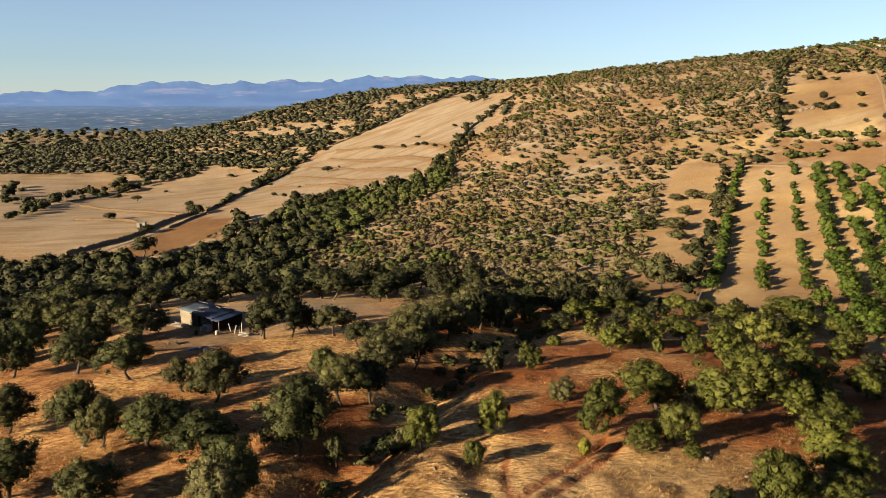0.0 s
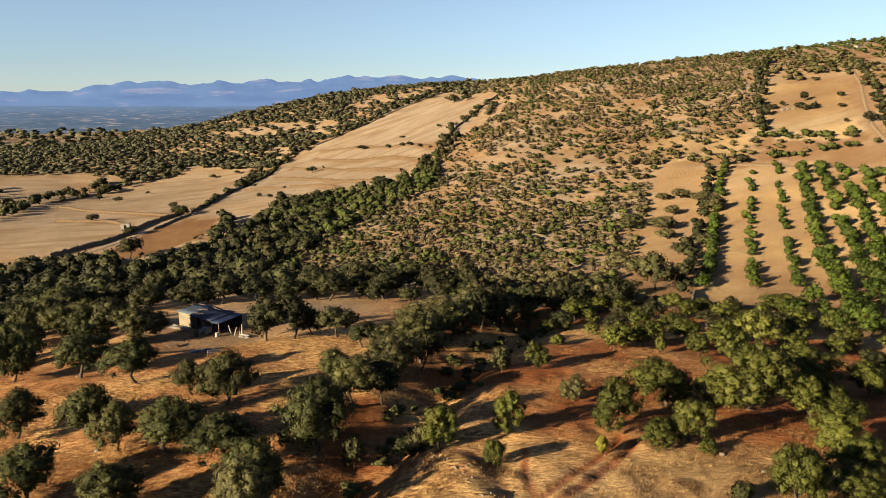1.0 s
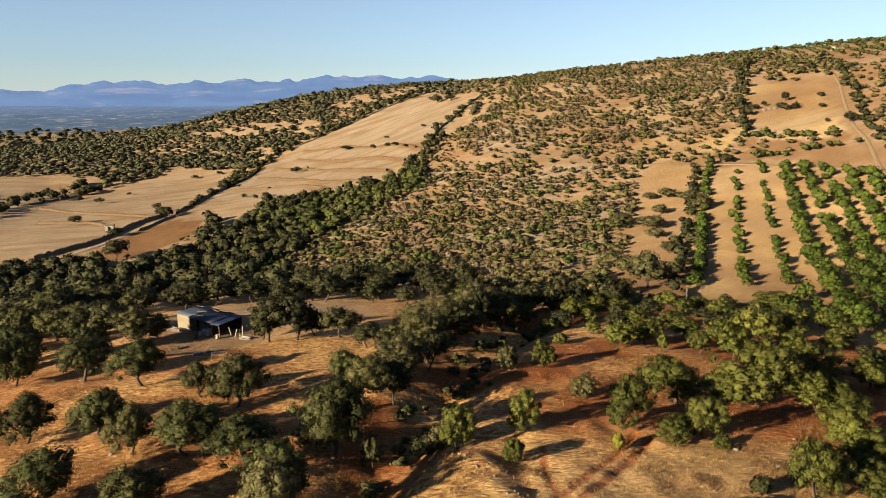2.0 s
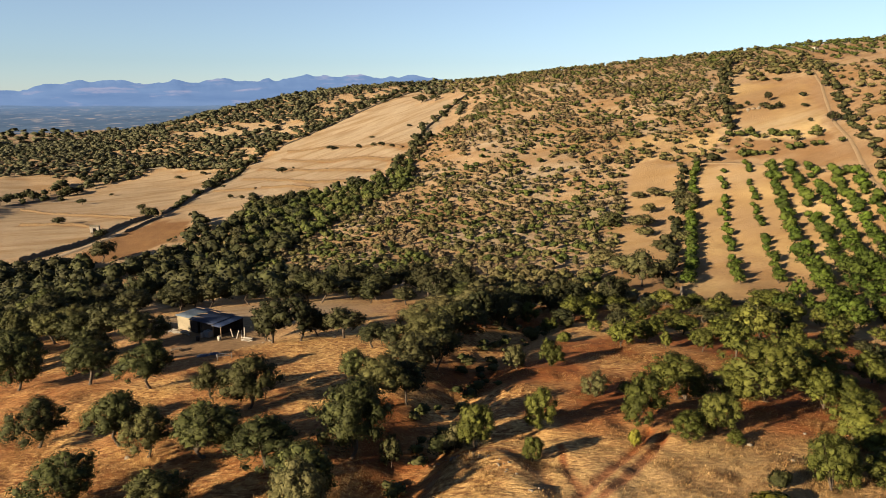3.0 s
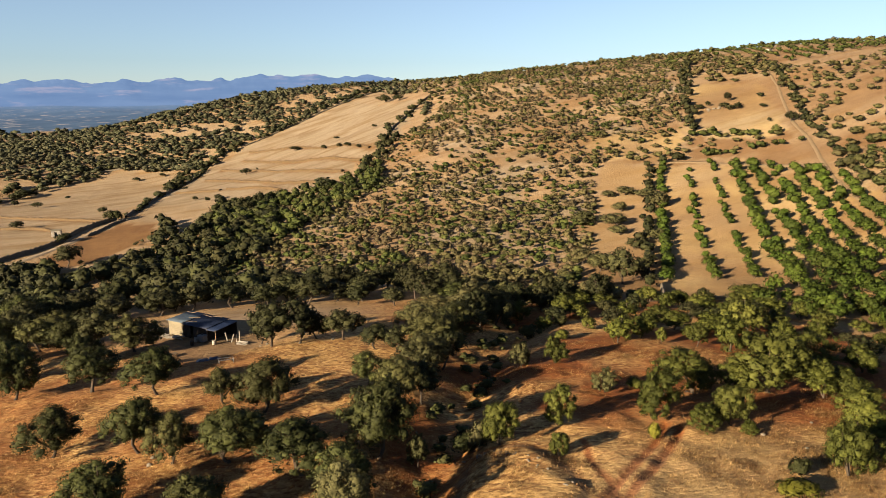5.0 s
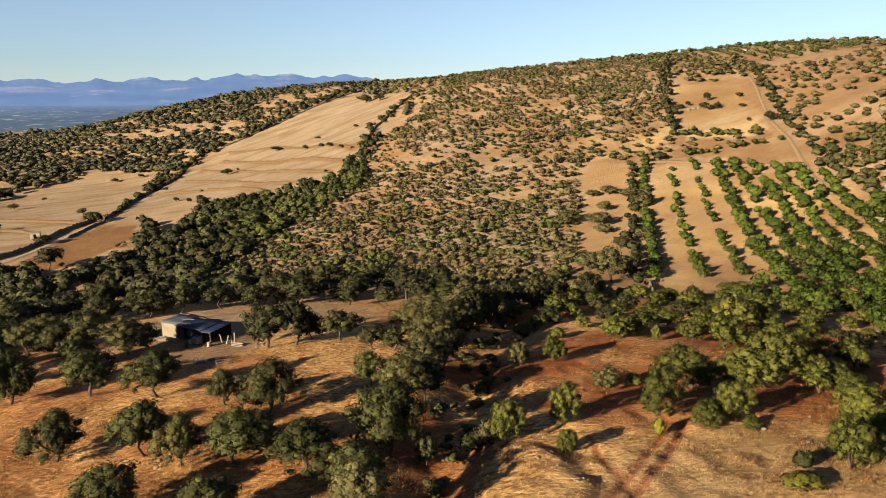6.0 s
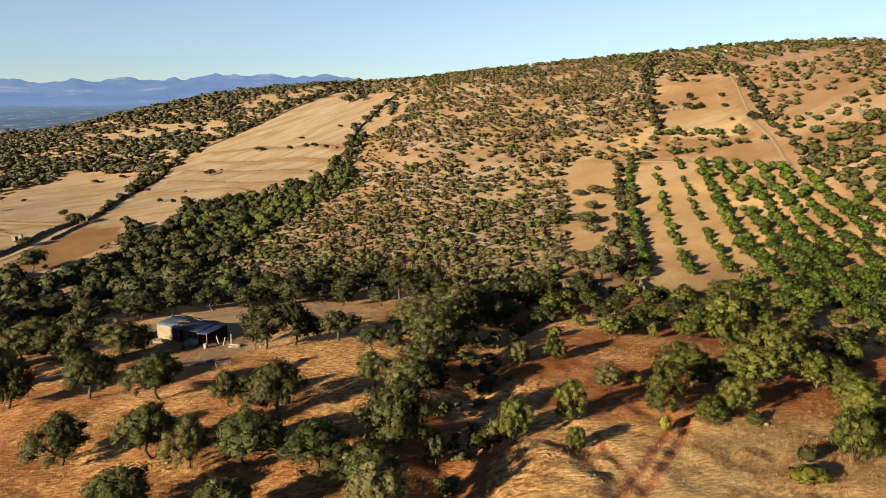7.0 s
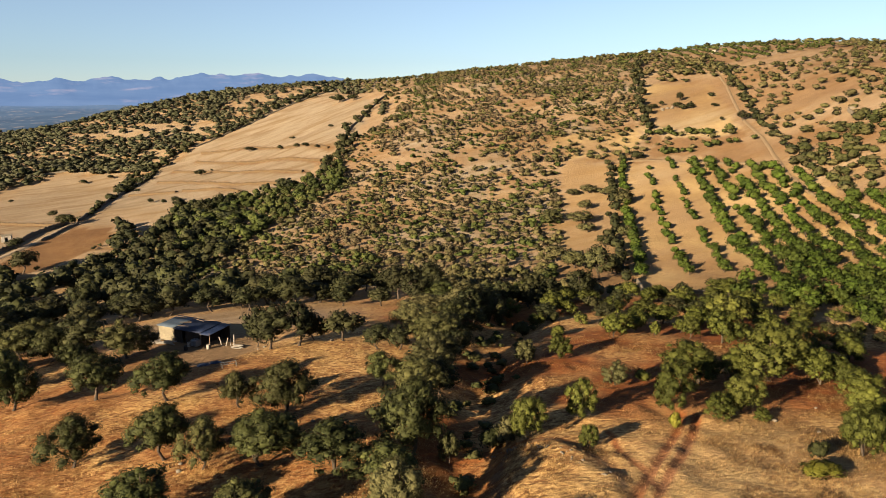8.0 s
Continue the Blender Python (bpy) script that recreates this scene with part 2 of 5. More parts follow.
def earth():
    m, nt, b = material("dry_earth", 0.95, 0.1)
    zone = nt.nodes.new("ShaderNodeAttribute")
    zone.attribute_name = "zone"
    wild = nt.nodes.new("ShaderNodeAttribute")
    wild.attribute_name = "wild"
    sep = nt.nodes.new("ShaderNodeSeparateColor")
    nt.links.new(zone.outputs["Color"], sep.inputs[0])
    co = world_coord(nt)
    streak = world_coord(nt, (0.35, 1.0, 1.0))
    turned = nt.nodes.new("ShaderNodeMapping")
    turned.inputs["Rotation"].default_value = (0.0, 0.0, radians(62))
    turned.inputs["Scale"].default_value = (0.35, 2.2, 1.0)
    nt.links.new(nt.nodes.new("ShaderNodeNewGeometry").outputs["Position"], turned.inputs["Vector"])
    terrace = turned.outputs[0]
    tussock = world_coord(nt, (0.75, 1.3, 1.0))
    straw = mix(nt, noise_fac(nt, 0.3, 5, 0.4, 0.62, co), (0.2498, 0.1584, 0.0635), (0.1686, 0.0868, 0.0324))
    straw = mix(nt, noise_fac(nt, 1.6, 4, 0.46, 0.6, tussock), straw, (0.0898, 0.0399, 0.0151))
    straw = mix(nt, noise_fac(nt, 2.0, 5, 0.5, 0.62, tussock), straw, (0.3371, 0.2228, 0.097))
    soil = mix(nt, noise_fac(nt, 0.6, 7, coord=co), (0.1462, 0.0485, 0.0137), (0.0709, 0.0234, 0.0078))
    soil = mix(nt, noise_fac(nt, 3.5, 8, 0.52, 0.7, co), soil, (0.1837, 0.0869, 0.0295))
    c = mix(nt, wild.outputs["Fac"], straw, soil)
    field = mix(nt, noise_fac(nt, 0.12, 6, coord=streak), (0.1662, 0.1357, 0.099), (0.133, 0.106, 0.074))
    field = mix(nt, noise_fac(nt, 0.06, 8, 0.48, 0.64, terrace), field, (0.1054, 0.073, 0.0395))
    field = mix(nt, noise_fac(nt, 0.9, 6, 0.5, 0.8, streak), field, (0.0997, 0.0684, 0.0384))
    c = mix(nt, sep.outputs[0], c, field)
    gold = mix(nt, noise_fac(nt, 0.5, 7, coord=co), (0.2515, 0.1873, 0.0881), (0.1971, 0.1387, 0.0645))
    c = mix(nt, zone.outputs["Alpha"], c, gold)
    red = mix(nt, noise_fac(nt, 0.2, 7, coord=co), (0.1115, 0.0626, 0.0266), (0.0816, 0.0431, 0.0181))
    red = mix(nt, noise_fac(nt, 0.9, 8, 0.5, 0.7, co), red, (0.0816, 0.04, 0.0155))
    c = mix(nt, sep.outputs[1], c, red)
    dirt = mix(nt, noise_fac(nt, 0.8, 6, coord=co), (0.1264, 0.087, 0.0516), (0.0842, 0.0551, 0.0314))
    c = mix(nt, sep.outputs[2], c, dirt)
    c = mix(nt, noise_fac(nt, 0.035, 3, 0.5, 0.75, co), c, (0.8, 0.75, 0.7), "MULTIPLY")
    nt.links.new(c, b.inputs["Base Color"])
    bump(nt, b, noise_fac(nt, 1.7, 6, 0.2, 0.8, tussock), 0.5, 0.36)
    return m


gx = steps([(-3600, 220), (-900, 25), (-330, 3.0), (-110, 1.9), (-62, 1.2), (-50, 0.85), (-4, 0.8), (-1, 0.36), (16, 0.36), (19, 1.6), (150, 2.0), (340, 4.0), (900, 25), (3600, 220)])
gy = steps([(-3000, 220), (-200, 20), (25, 2.0), (40, 0.4), (61, 0.4), (65, 0.9), (95, 1.1), (130, 1.8), (300, 3.6), (620, 8.0), (1100, 20), (2600, 110)])
GX, GY = np.meshgrid(gx, gy)
GZ = height(GX, GY)
old_rut = line_distance(GX, GY, RUT_C)
rut = np.minimum(line_distance(GX, GY, RUT_A), line_distance(GX, GY, RUT_B))
GZ -= np.maximum(0.24 * np.clip(1.5 - rut / 0.3, 0, 1), 0.12 * np.clip(1.3 - old_rut / 0.3, 0, 1))
rut = np.minimum(rut, old_rut + 0.1)
nx, ny = len(gx), len(gy)
idx = np.arange(nx * ny).reshape(ny, nx)
quads = np.stack([idx[:-1, :-1], idx[:-1, 1:], idx[1:, 1:], idx[1:, :-1]], -1).reshape(-1, 4)
ground_mesh = mesh_of("ground", np.stack([GX, GY, GZ], -1).reshape(-1, 3), [quads], [earth()], True)
JX = GX + (lattice(GX, GY, 7, 11) - 0.5) * 7 * np.clip(GY / 250, 0.2, 1)
JY = GY + (lattice(GX, GY, 7, 12) - 0.5) * 7 * np.clip(GY / 250, 0.2, 1)
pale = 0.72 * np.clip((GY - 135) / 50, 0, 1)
for poly, k in ((FIELD_A, 0.9), (FIELD_B, 1.0), (PLOT, 0.95), ([(-107, 362), (-65, 344), (-48, 328), (-66, 318), (-80, 300), (-93, 313), (-109, 326)], 0.85), (ORCHARD_LAND, 0.5), (EAST_SLOPE, 0.75), (RED_SLOPE, 0.6)):
    pale = np.maximum(pale, inside(JX, JY, poly) * k)
back = np.clip((lattice(GX, GY, 90, 21) - 0.55) * 8, 0, 1) * (GY > 330)
pale = np.maximum(pale, back * 0.7)
pale = np.maximum(pale, near_zone(GX, GY, 15, 590, 45, 30) * 0.9)
pale = np.maximum(pale, near_zone(GX, GY, -34, 130, 14, 18) * 0.8)
pale = np.maximum(pale, near_zone(GX, GY, 14, 42, 9, 9) * 0.3 * np.clip(lattice(GX, GY, 4, 25) * 2, 0.3, 1))
red = inside(JX, JY, RED_FIELD) * 0.95 + inside(JX, JY, RED_SLOPE) * np.clip(0.3 + (190 - GY) / 90, 0.3, 0.75) + inside(JX, JY, ORCHARD_LAND) * np.clip(lattice(GX, GY, 12, 27) * 0.9 - 0.15, 0, 0.4) + inside(JX, JY, EAST_SLOPE) * np.clip(lattice(GX, GY, 26, 28) * 1.3 - 0.35, 0, 0.6)
red = np.maximum(red, inside(GX, GY, SCRUB_LAND) * np.clip((lattice(GX, GY, 22, 23) - 0.5) * 2.5, 0, 0.35))
pale = np.maximum(pale, inside(GX, GY, SCRUB_LAND) * np.clip((lattice(GX, GY, 16, 24) - 0.35) * 3, 0.45, 1.0))
dirt = np.clip(1.6 - line_distance(GX, GY, LANE) / 1.6, 0, 1)
dirt = np.maximum(dirt, np.clip(1.7 - line_distance(JX * 0.15 + GX * 0.85, GY, TRACK) / 1.0, 0, 0.7))
dirt = np.maximum(dirt, np.clip(1.5 - line_distance(GX, GY, CROSS_TRACK) / 1.5, 0, 0.8))
dirt = np.maximum(dirt, near_zone(GX, GY, -34, 104, 5, 5) * 0.85)
wild = np.clip((lattice(GX, GY, 13, 31) * 0.6 + lattice(GX, GY, 4.5, 32) * 0.4 - 0.4) * 5, 0, 1)
wild = np.maximum(wild, np.clip((lattice(GX, GY, 9, 33) - 0.25) * 2.5, 0, 1) * near_zone(GX, GY, 10, 82, 16, 8))
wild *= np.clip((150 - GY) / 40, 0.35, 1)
wild = np.where(GY < 58, wild * 0.8, wild) * np.where(GX < -12, 0.6, 1)
bank = ((GX + 2.2) / 4.6) ** 2 + ((GY - 50.0) / 7.6) ** 2
# dark soil ring past the rim also paints the bank's shadow strip
wild = np.where(bank < 0.85, 0.05, np.where((bank < 1.35) & (GY > 46), np.maximum(wild, 0.8), wild))
wild = np.maximum(wild, np.clip(2.1 - rut / 0.28, 0, 1))
red = np.maximum(red, inside(JX, JY, TERRACE_LAND) * 0.75)
for line in TERRACES:
    d = line_distance(JX * 0.3 + GX * 0.7, JY * 0.3 + GY * 0.7, line)
    red = np.maximum(red, np.clip(1.6 - d / 2.2, 0, 0.9) * np.clip(lattice(GX, GY, 14, 36) * 2 - 0.2, 0.2, 1))
for poly, k in ((STRIP, 0.85), (YELLOW_SLOPE, 0.8)):
    pale = np.maximum(pale, inside(JX, JY, poly) * k)
gold = np.zeros(GX.shape)
for poly, k in ((PLOT, 0.7), (YELLOW_SLOPE, 0.7), (ORCHARD_LAND, 0.65), (RED_SLOPE, 0.35), (EAST_SLOPE, 0.0)):
    gold = np.maximum(gold, inside(JX, JY, poly) * k)
gold = np.maximum(gold, near_zone(GX, GY, 14, 44, 10, 12) * 0.9)
gold *= np.clip(lattice(GX, GY, 18, 26) * 1.6, 0.4, 1)
gold *= np.clip((rut - 0.4) / 0.3, 0, 1)
dirt = np.maximum(dirt, 0.85 * ((bank > 0.93) & (bank < 1.14) & (GY > 47)))
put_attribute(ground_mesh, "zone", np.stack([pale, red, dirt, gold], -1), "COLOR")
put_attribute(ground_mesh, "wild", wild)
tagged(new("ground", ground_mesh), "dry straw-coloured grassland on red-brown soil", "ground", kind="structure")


def lane(name, line, wide, mat, label, lift=0.1):
    rings = []
    for (ax, ay), (bx, by) in zip(line, line[1:]):
        d = math.hypot(bx - ax, by - ay)
        n = max(2, int(d / 1.5))
        for i in range(n):
            x, y = ax + (bx - ax) * i / n, ay + (by - ay) * i / n
            w = wide * (0.85 + 0.35 * float(lattice(x, y, 4, 61)))
            rings.append([(x - (by - ay) / d * w * u, y + (bx - ax) / d * w * u) for u in (-0.5, -0.3, 0.0, 0.3, 0.5)])
    xy = np.array(rings).reshape(-1, 2)
    z = height(xy[:, 0], xy[:, 1]) + np.tile([-0.15, lift, lift * 0.8, lift, -0.15], len(rings))
    f = np.array([(i * 5 + j, i * 5 + j + 1, (i + 1) * 5 + j + 1, (i + 1) * 5 + j) for i in range(len(rings) - 1) for j in range(4)])
    return tagged(new(name, mesh_of(name, np.column_stack([xy, z]), [f], [mat], True)), label, "lane", kind="structure")


LANE_DUST = plain("lane_dust", (0.1642, 0.1341, 0.0985), (0.1204, 0.093, 0.0629), 0.8, relief=0.5)
lane("farm_lane", LANE, 3.4, LANE_DUST, "pale dusty farm lane beside the stone wall", 0.25)
TRACK_DUST = plain("track_dust", (0.1313, 0.0958, 0.0575), (0.0985, 0.0684, 0.0383), 0.8, relief=0.5)
lane("hill_track", TRACK, 1.4, TRACK_DUST, "tan dirt track climbing the hillside", 0.2)
lane("cross_track", CROSS_TRACK, 2.2, TRACK_DUST, "dirt track above the orchard", 0.2)


# ---- distance: hazy plain and mountains ----
PEAKS = [(-38.0, 2.4, -1), (-34.0, 2.4, -22), (-31.0, 0.9, -4), (-29.8, 0.9, -7), (-28.5, 0.9, -1), (-27.2, 0.9, -3), (-26.0, 0.9, 4), (-24.8, 0.9, -12), (-23.5, 0.9, 21), (-22.2, 0.9, 17), (-21.0, 0.9, 31), (-19.8, 0.9, 20), (-18.5, 0.9, 36), (-17.2, 0.9, 18), (-16.0, 0.9, 18), (-14.8, 0.9, 46), (-13.5, 0.9, 11), (-12.2, 0.9, 39), (-11.0, 0.9, 32), (-9.8, 0.9, 27), (-8.5, 0.9, 41), (-7.2, 0.9, 28), (-6.0, 0.9, 50), (-4.8, 0.9, 51), (-3.5, 0.9, 37), (-2.2, 0.9, 50), (-1.0, 0.9, 23), (1.5, 2.2, 71), (4.5, 2.2, 32), (8.0, 2.2, 40), (12.0, 2.2, 43)]


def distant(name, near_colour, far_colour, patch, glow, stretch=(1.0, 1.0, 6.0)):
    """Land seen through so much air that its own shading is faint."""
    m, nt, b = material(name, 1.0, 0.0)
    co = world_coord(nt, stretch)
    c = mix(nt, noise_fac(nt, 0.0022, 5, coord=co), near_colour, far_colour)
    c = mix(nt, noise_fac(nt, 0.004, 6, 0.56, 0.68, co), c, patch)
    # blue air haze painted as colour plus emission, the sun's part kept weak
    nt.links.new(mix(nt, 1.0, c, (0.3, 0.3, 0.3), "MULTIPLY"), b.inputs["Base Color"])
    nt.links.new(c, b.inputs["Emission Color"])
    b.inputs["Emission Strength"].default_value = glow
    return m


def ridge_height(az):
    z = np.full(az.shape, 60.0)
    for c, w, h in PEAKS:
        z = z + h * np.exp(-(((az - c) / w) ** 2) / 2)
    return z


az = np.linspace(-60, 40, 1000)
depth = np.linspace(0, 1, 40)
A, D = np.meshgrid(az, depth[::2])
R = 4500 - 450 * D
crest = ridge_height(A)
spur = lattice(A + 2 * D, D * 8, 2.6, 42) * 0.2 + lattice(A - 2 * D, D * 9, 1.2, 43) * 0.1
MZ = -32 + (crest + 32) * np.clip((1 - D), 0, 1) ** (1.15 + 1.2 * spur)
MZ += ((lattice(A, D * 6, 0.7, 41) - 0.5) * 16 + (lattice(A, D * 6, 0.25, 44) - 0.5) * 7) * (1 - D) ** 4
MX, MY = R * np.sin(np.radians(A)) - 13, R * np.cos(np.radians(A))
idx = np.arange(A.size).reshape(A.shape)
quads = np.stack([idx[:-1, :-1], idx[:-1, 1:], idx[1:, 1:], idx[1:, :-1]], -1).reshape(-1, 4)
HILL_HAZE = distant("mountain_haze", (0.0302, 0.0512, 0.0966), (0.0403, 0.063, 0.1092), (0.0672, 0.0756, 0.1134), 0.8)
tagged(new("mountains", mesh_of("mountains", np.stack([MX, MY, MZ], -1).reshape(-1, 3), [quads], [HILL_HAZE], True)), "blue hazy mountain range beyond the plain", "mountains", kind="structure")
A, R = np.meshgrid(np.linspace(-60, 40, 250), 1250 + 3050 * np.linspace(0, 1, 60) ** 1.6)
PX, PY = R * np.sin(np.radians(A)), R * np.cos(np.radians(A))
PZ = -29.5 + 2.6 * np.clip((R - 1250) / 200, 0, 1) + lattice(PX, PY, 260, 51) * 13 * np.clip((R - 1450) / 900, 0, 1)
idx = np.arange(A.size).reshape(A.shape)
quads = np.stack([idx[:-1, :-1], idx[:-1, 1:], idx[1:, 1:], idx[1:, :-1]], -1).reshape(-1, 4)


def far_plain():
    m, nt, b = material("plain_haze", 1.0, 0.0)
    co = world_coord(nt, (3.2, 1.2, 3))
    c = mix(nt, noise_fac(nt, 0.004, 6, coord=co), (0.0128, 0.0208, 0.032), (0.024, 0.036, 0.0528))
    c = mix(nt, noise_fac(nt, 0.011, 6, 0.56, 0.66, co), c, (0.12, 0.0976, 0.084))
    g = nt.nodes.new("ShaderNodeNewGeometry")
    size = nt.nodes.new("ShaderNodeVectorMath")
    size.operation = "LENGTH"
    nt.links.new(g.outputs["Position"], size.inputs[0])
    # haze painted in: bluer with distance, then lifted by a glow
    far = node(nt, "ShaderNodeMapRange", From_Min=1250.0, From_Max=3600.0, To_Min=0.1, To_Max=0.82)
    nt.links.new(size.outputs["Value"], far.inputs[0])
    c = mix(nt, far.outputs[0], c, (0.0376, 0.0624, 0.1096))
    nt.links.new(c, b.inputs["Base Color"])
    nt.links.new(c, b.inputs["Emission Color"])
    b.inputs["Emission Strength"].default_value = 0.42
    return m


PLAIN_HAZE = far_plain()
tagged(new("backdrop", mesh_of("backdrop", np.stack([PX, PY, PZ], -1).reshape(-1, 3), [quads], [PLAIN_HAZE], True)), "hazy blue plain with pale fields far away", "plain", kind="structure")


# ---- plants ----
def unit_ball(level):
    bm = bmesh.new()
    bmesh.ops.create_icosphere(bm, subdivisions=level, radius=1)
    bm.verts.ensure_lookup_table()
    v = np.array([p.co[:] for p in bm.verts])
    f = np.array([[p.index for p in q.verts] for q in bm.faces])
    bm.free()
    return v, f


BALLS = {k: unit_ball(k) for k in (1, 2)}


def tube(points, radii, sides=7):
    """A tapered, bent tube through the points."""
    points = [Vector(p) for p in points]
    verts, faces = [], []
    for i, p in enumerate(points):
        d = (points[min(i + 1, len(points) - 1)] - points[max(i - 1, 0)]).normalized()
        a = d.orthogonal().normalized()
        b = d.cross(a)
        for k in range(sides):
            w = 2 * math.pi * k / sides
            verts.append(p + (a * math.cos(w) + b * math.sin(w)) * radii[i])
    for i in range(len(points) - 1):
        for k in range(sides):
            j = (k + 1) % sides
            faces.append((i * sides + k, i * sides + j, (i + 1) * sides + j, (i + 1) * sides + k))
    return np.array([v[:] for v in verts]), np.array(faces)


def set_normals(me, normals):
    """Shading normals per vertex, so that fine foliage is lit as rounded masses."""
    a = me.attributes.new("custom_normal", "FLOAT_VECTOR", "POINT")
    a.data.foreach_set("vector", np.asarray(normals, np.float32).ravel())
    me.update()


def unit(v):
    return v / np.maximum(np.linalg.norm(v, axis=-1, keepdims=True), 1e-6)


def puffy(rng, verts, lobes, rough=0.3):
    """Outward directions from the nearest lobe, the whole crown and a little chance."""
    near = np.empty(len(verts), int)
    for i in range(0, len(verts), 20000):
        near[i:i + 20000] = (np.linalg.norm(verts[i:i + 20000, None] - lobes[None, :, :3], axis=2) / lobes[None, :, 3]).argmin(1)
    mid = lobes[:, :3].mean(0) - (0, 0, 0.15 * np.ptp(lobes[:, 2]))
    return unit(unit(verts - lobes[near, :3]) * 0.8 + unit(verts - mid) * 0.55 + rng.normal(size=verts.shape) * rough)


def turned_out(verts, faces, normals):
    """The faces, each wound so that it looks the way of its vertex normals."""
    n = np.cross(verts[faces[:, 1]] - verts[faces[:, 0]], verts[faces[:, 2]] - verts[faces[:, 0]])
    back = (n * normals[faces].mean(1)).sum(1) < 0
    faces = faces.copy()
    faces[back] = faces[back][:, ::-1]
    return faces


def joined(pieces):
    """Pieces of (verts, faces) into one, faces of equal size gathered."""
    verts, by_size, base = [], {}, 0
    for v, f in pieces:
        verts.append(v)
        by_size.setdefault(f.shape[1], []).append(f + base)
        base += len(v)
    return np.concatenate(verts), [np.concatenate(f) for f in by_size.values()]


def leaf_cards(rng, lobes, count, size, up=0.25):
    """Small leaf clumps over the outside of overlapping lobes (x, y, z, radius)."""
    k = rng.choice(len(lobes), count, p=lobes[:, 3] ** 2 / (lobes[:, 3] ** 2).sum())
    d = rng.normal(size=(count, 3))
    d[:, 2] += up
    d /= np.linalg.norm(d, axis=1)[:, None]
    p = lobes[k, :3] + d * (lobes[k, 3] * rng.uniform(0.72, 1.18, count))[:, None] * (1, 1, 0.85)
    deep = (np.linalg.norm(p[:, None] - lobes[None, :, :3], axis=2) / lobes[None, :, 3]).min(1)
    keep = deep > 0.66
    p, d = p[keep], d[keep]
    n = d + rng.normal(size=p.shape) * 0.38
    n /= np.linalg.norm(n, axis=1)[:, None]
    t = np.cross(n, rng.normal(size=p.shape))
    t /= np.linalg.norm(t, axis=1)[:, None]
    b = np.cross(n, t)
    s = (size * rng.uniform(0.55, 1.3, len(p)))[:, None]
    v = np.stack([p + t * s, p + b * s * 0.7 + n * s * 0.25, p - t * s, p - b * s * 0.7 - n * s * 0.15], 1).reshape(-1, 3)
    return v, np.arange(len(v)).reshape(-1, 4)


def sprigs(rng, lobes, count, size, up=0.25, rays=6):
    """Bursts of leaves, each one joined at its twig, over the outside of the lobes."""
    k = rng.choice(len(lobes), count, p=lobes[:, 3] ** 2 / (lobes[:, 3] ** 2).sum())
    d = rng.normal(size=(count, 3))
    d[:, 2] += up
    d /= np.linalg.norm(d, axis=1)[:, None]
    p = lobes[k, :3] + d * (lobes[k, 3] * rng.uniform(0.64, 1.14, count))[:, None] * (1, 1, 0.88)
    deep = (np.linalg.norm(p[:, None] - lobes[None, :, :3], axis=2) / lobes[None, :, 3]).min(1)
    p, d = p[deep > 0.58], d[deep > 0.58]
    n = len(p)
    e = rng.normal(size=(n, rays, 3))
    e -= d[:, None] * ((e * d[:, None]).sum(2)[..., None] - 0.45)
    e /= np.linalg.norm(e, axis=2)[..., None]
    q = np.cross(e, d[:, None] + rng.normal(size=(n, rays, 3)) * 0.38)
    q /= np.linalg.norm(q, axis=2)[..., None]
    s = size * rng.uniform(0.6, 1.25, (n, 1, 1)) * rng.uniform(0.6, 1.15, (n, rays, 1))
    tips = np.stack([p[:, None] + e * s + q * s * 0.36, p[:, None] + e * s * 0.92 - q * s * 0.36], 2).reshape(n, -1, 3)
    v = np.concatenate([p[:, None], tips], 1)
    base = np.arange(n)[:, None] * (1 + 2 * rays)
    i = np.arange(rays)[None] * 2 + 1
    f = np.stack([np.broadcast_to(base, (n, rays)), base + i, base + i + 1], 2)
    return v.reshape(-1, 3), f.reshape(-1, 3)


def crown_lobes(rng, wide, low, high, count, small=0.15, big=0.23):
    """Lobes that make up a rounded, uneven crown of that width between two heights."""
    mid, half = (low + high) / 2, (high - low) / 2
    core = min(half * 0.72, wide * 0.27)
    heavy, twin, high_side = rng.uniform(0, 6.28, 3)
    out = [(0, 0, mid, core)]
    for i in range(count):
        u = 1 - 1.72 * (i + 0.5) / count
        a, q = i * 2.4 + rng.uniform(-0.6, 0.6), math.sqrt(1 - u * u)
        r = min(wide * rng.uniform(small, big), half * 0.7)
        d = (wide / 2 - r * 0.85) * q * rng.uniform(0.56, 1.06) * (1 + 0.2 * math.cos(a - heavy) + 0.17 * math.cos(2 * a - twin))
        rise = mid + u * (half - r * 0.8) * rng.uniform(0.72, 1.1) + 0.16 * half * math.cos(a - high_side)
        out.append((d * math.cos(a), d * math.sin(a), rise, r))
    return np.array(out)


def part(name, me, parent, label=""):
    ob = new(name, me)
    ob.parent = parent
    return tagged(ob, label)


def foliage(name, pieces, lobes, mat, parent, rng):
    v, f = joined(pieces)
    n = puffy(rng, v, lobes)
    me = mesh_of(name, v, [turned_out(v, q, n) for q in f], [mat])
    set_normals(me, n)
    return part(name, me, parent)


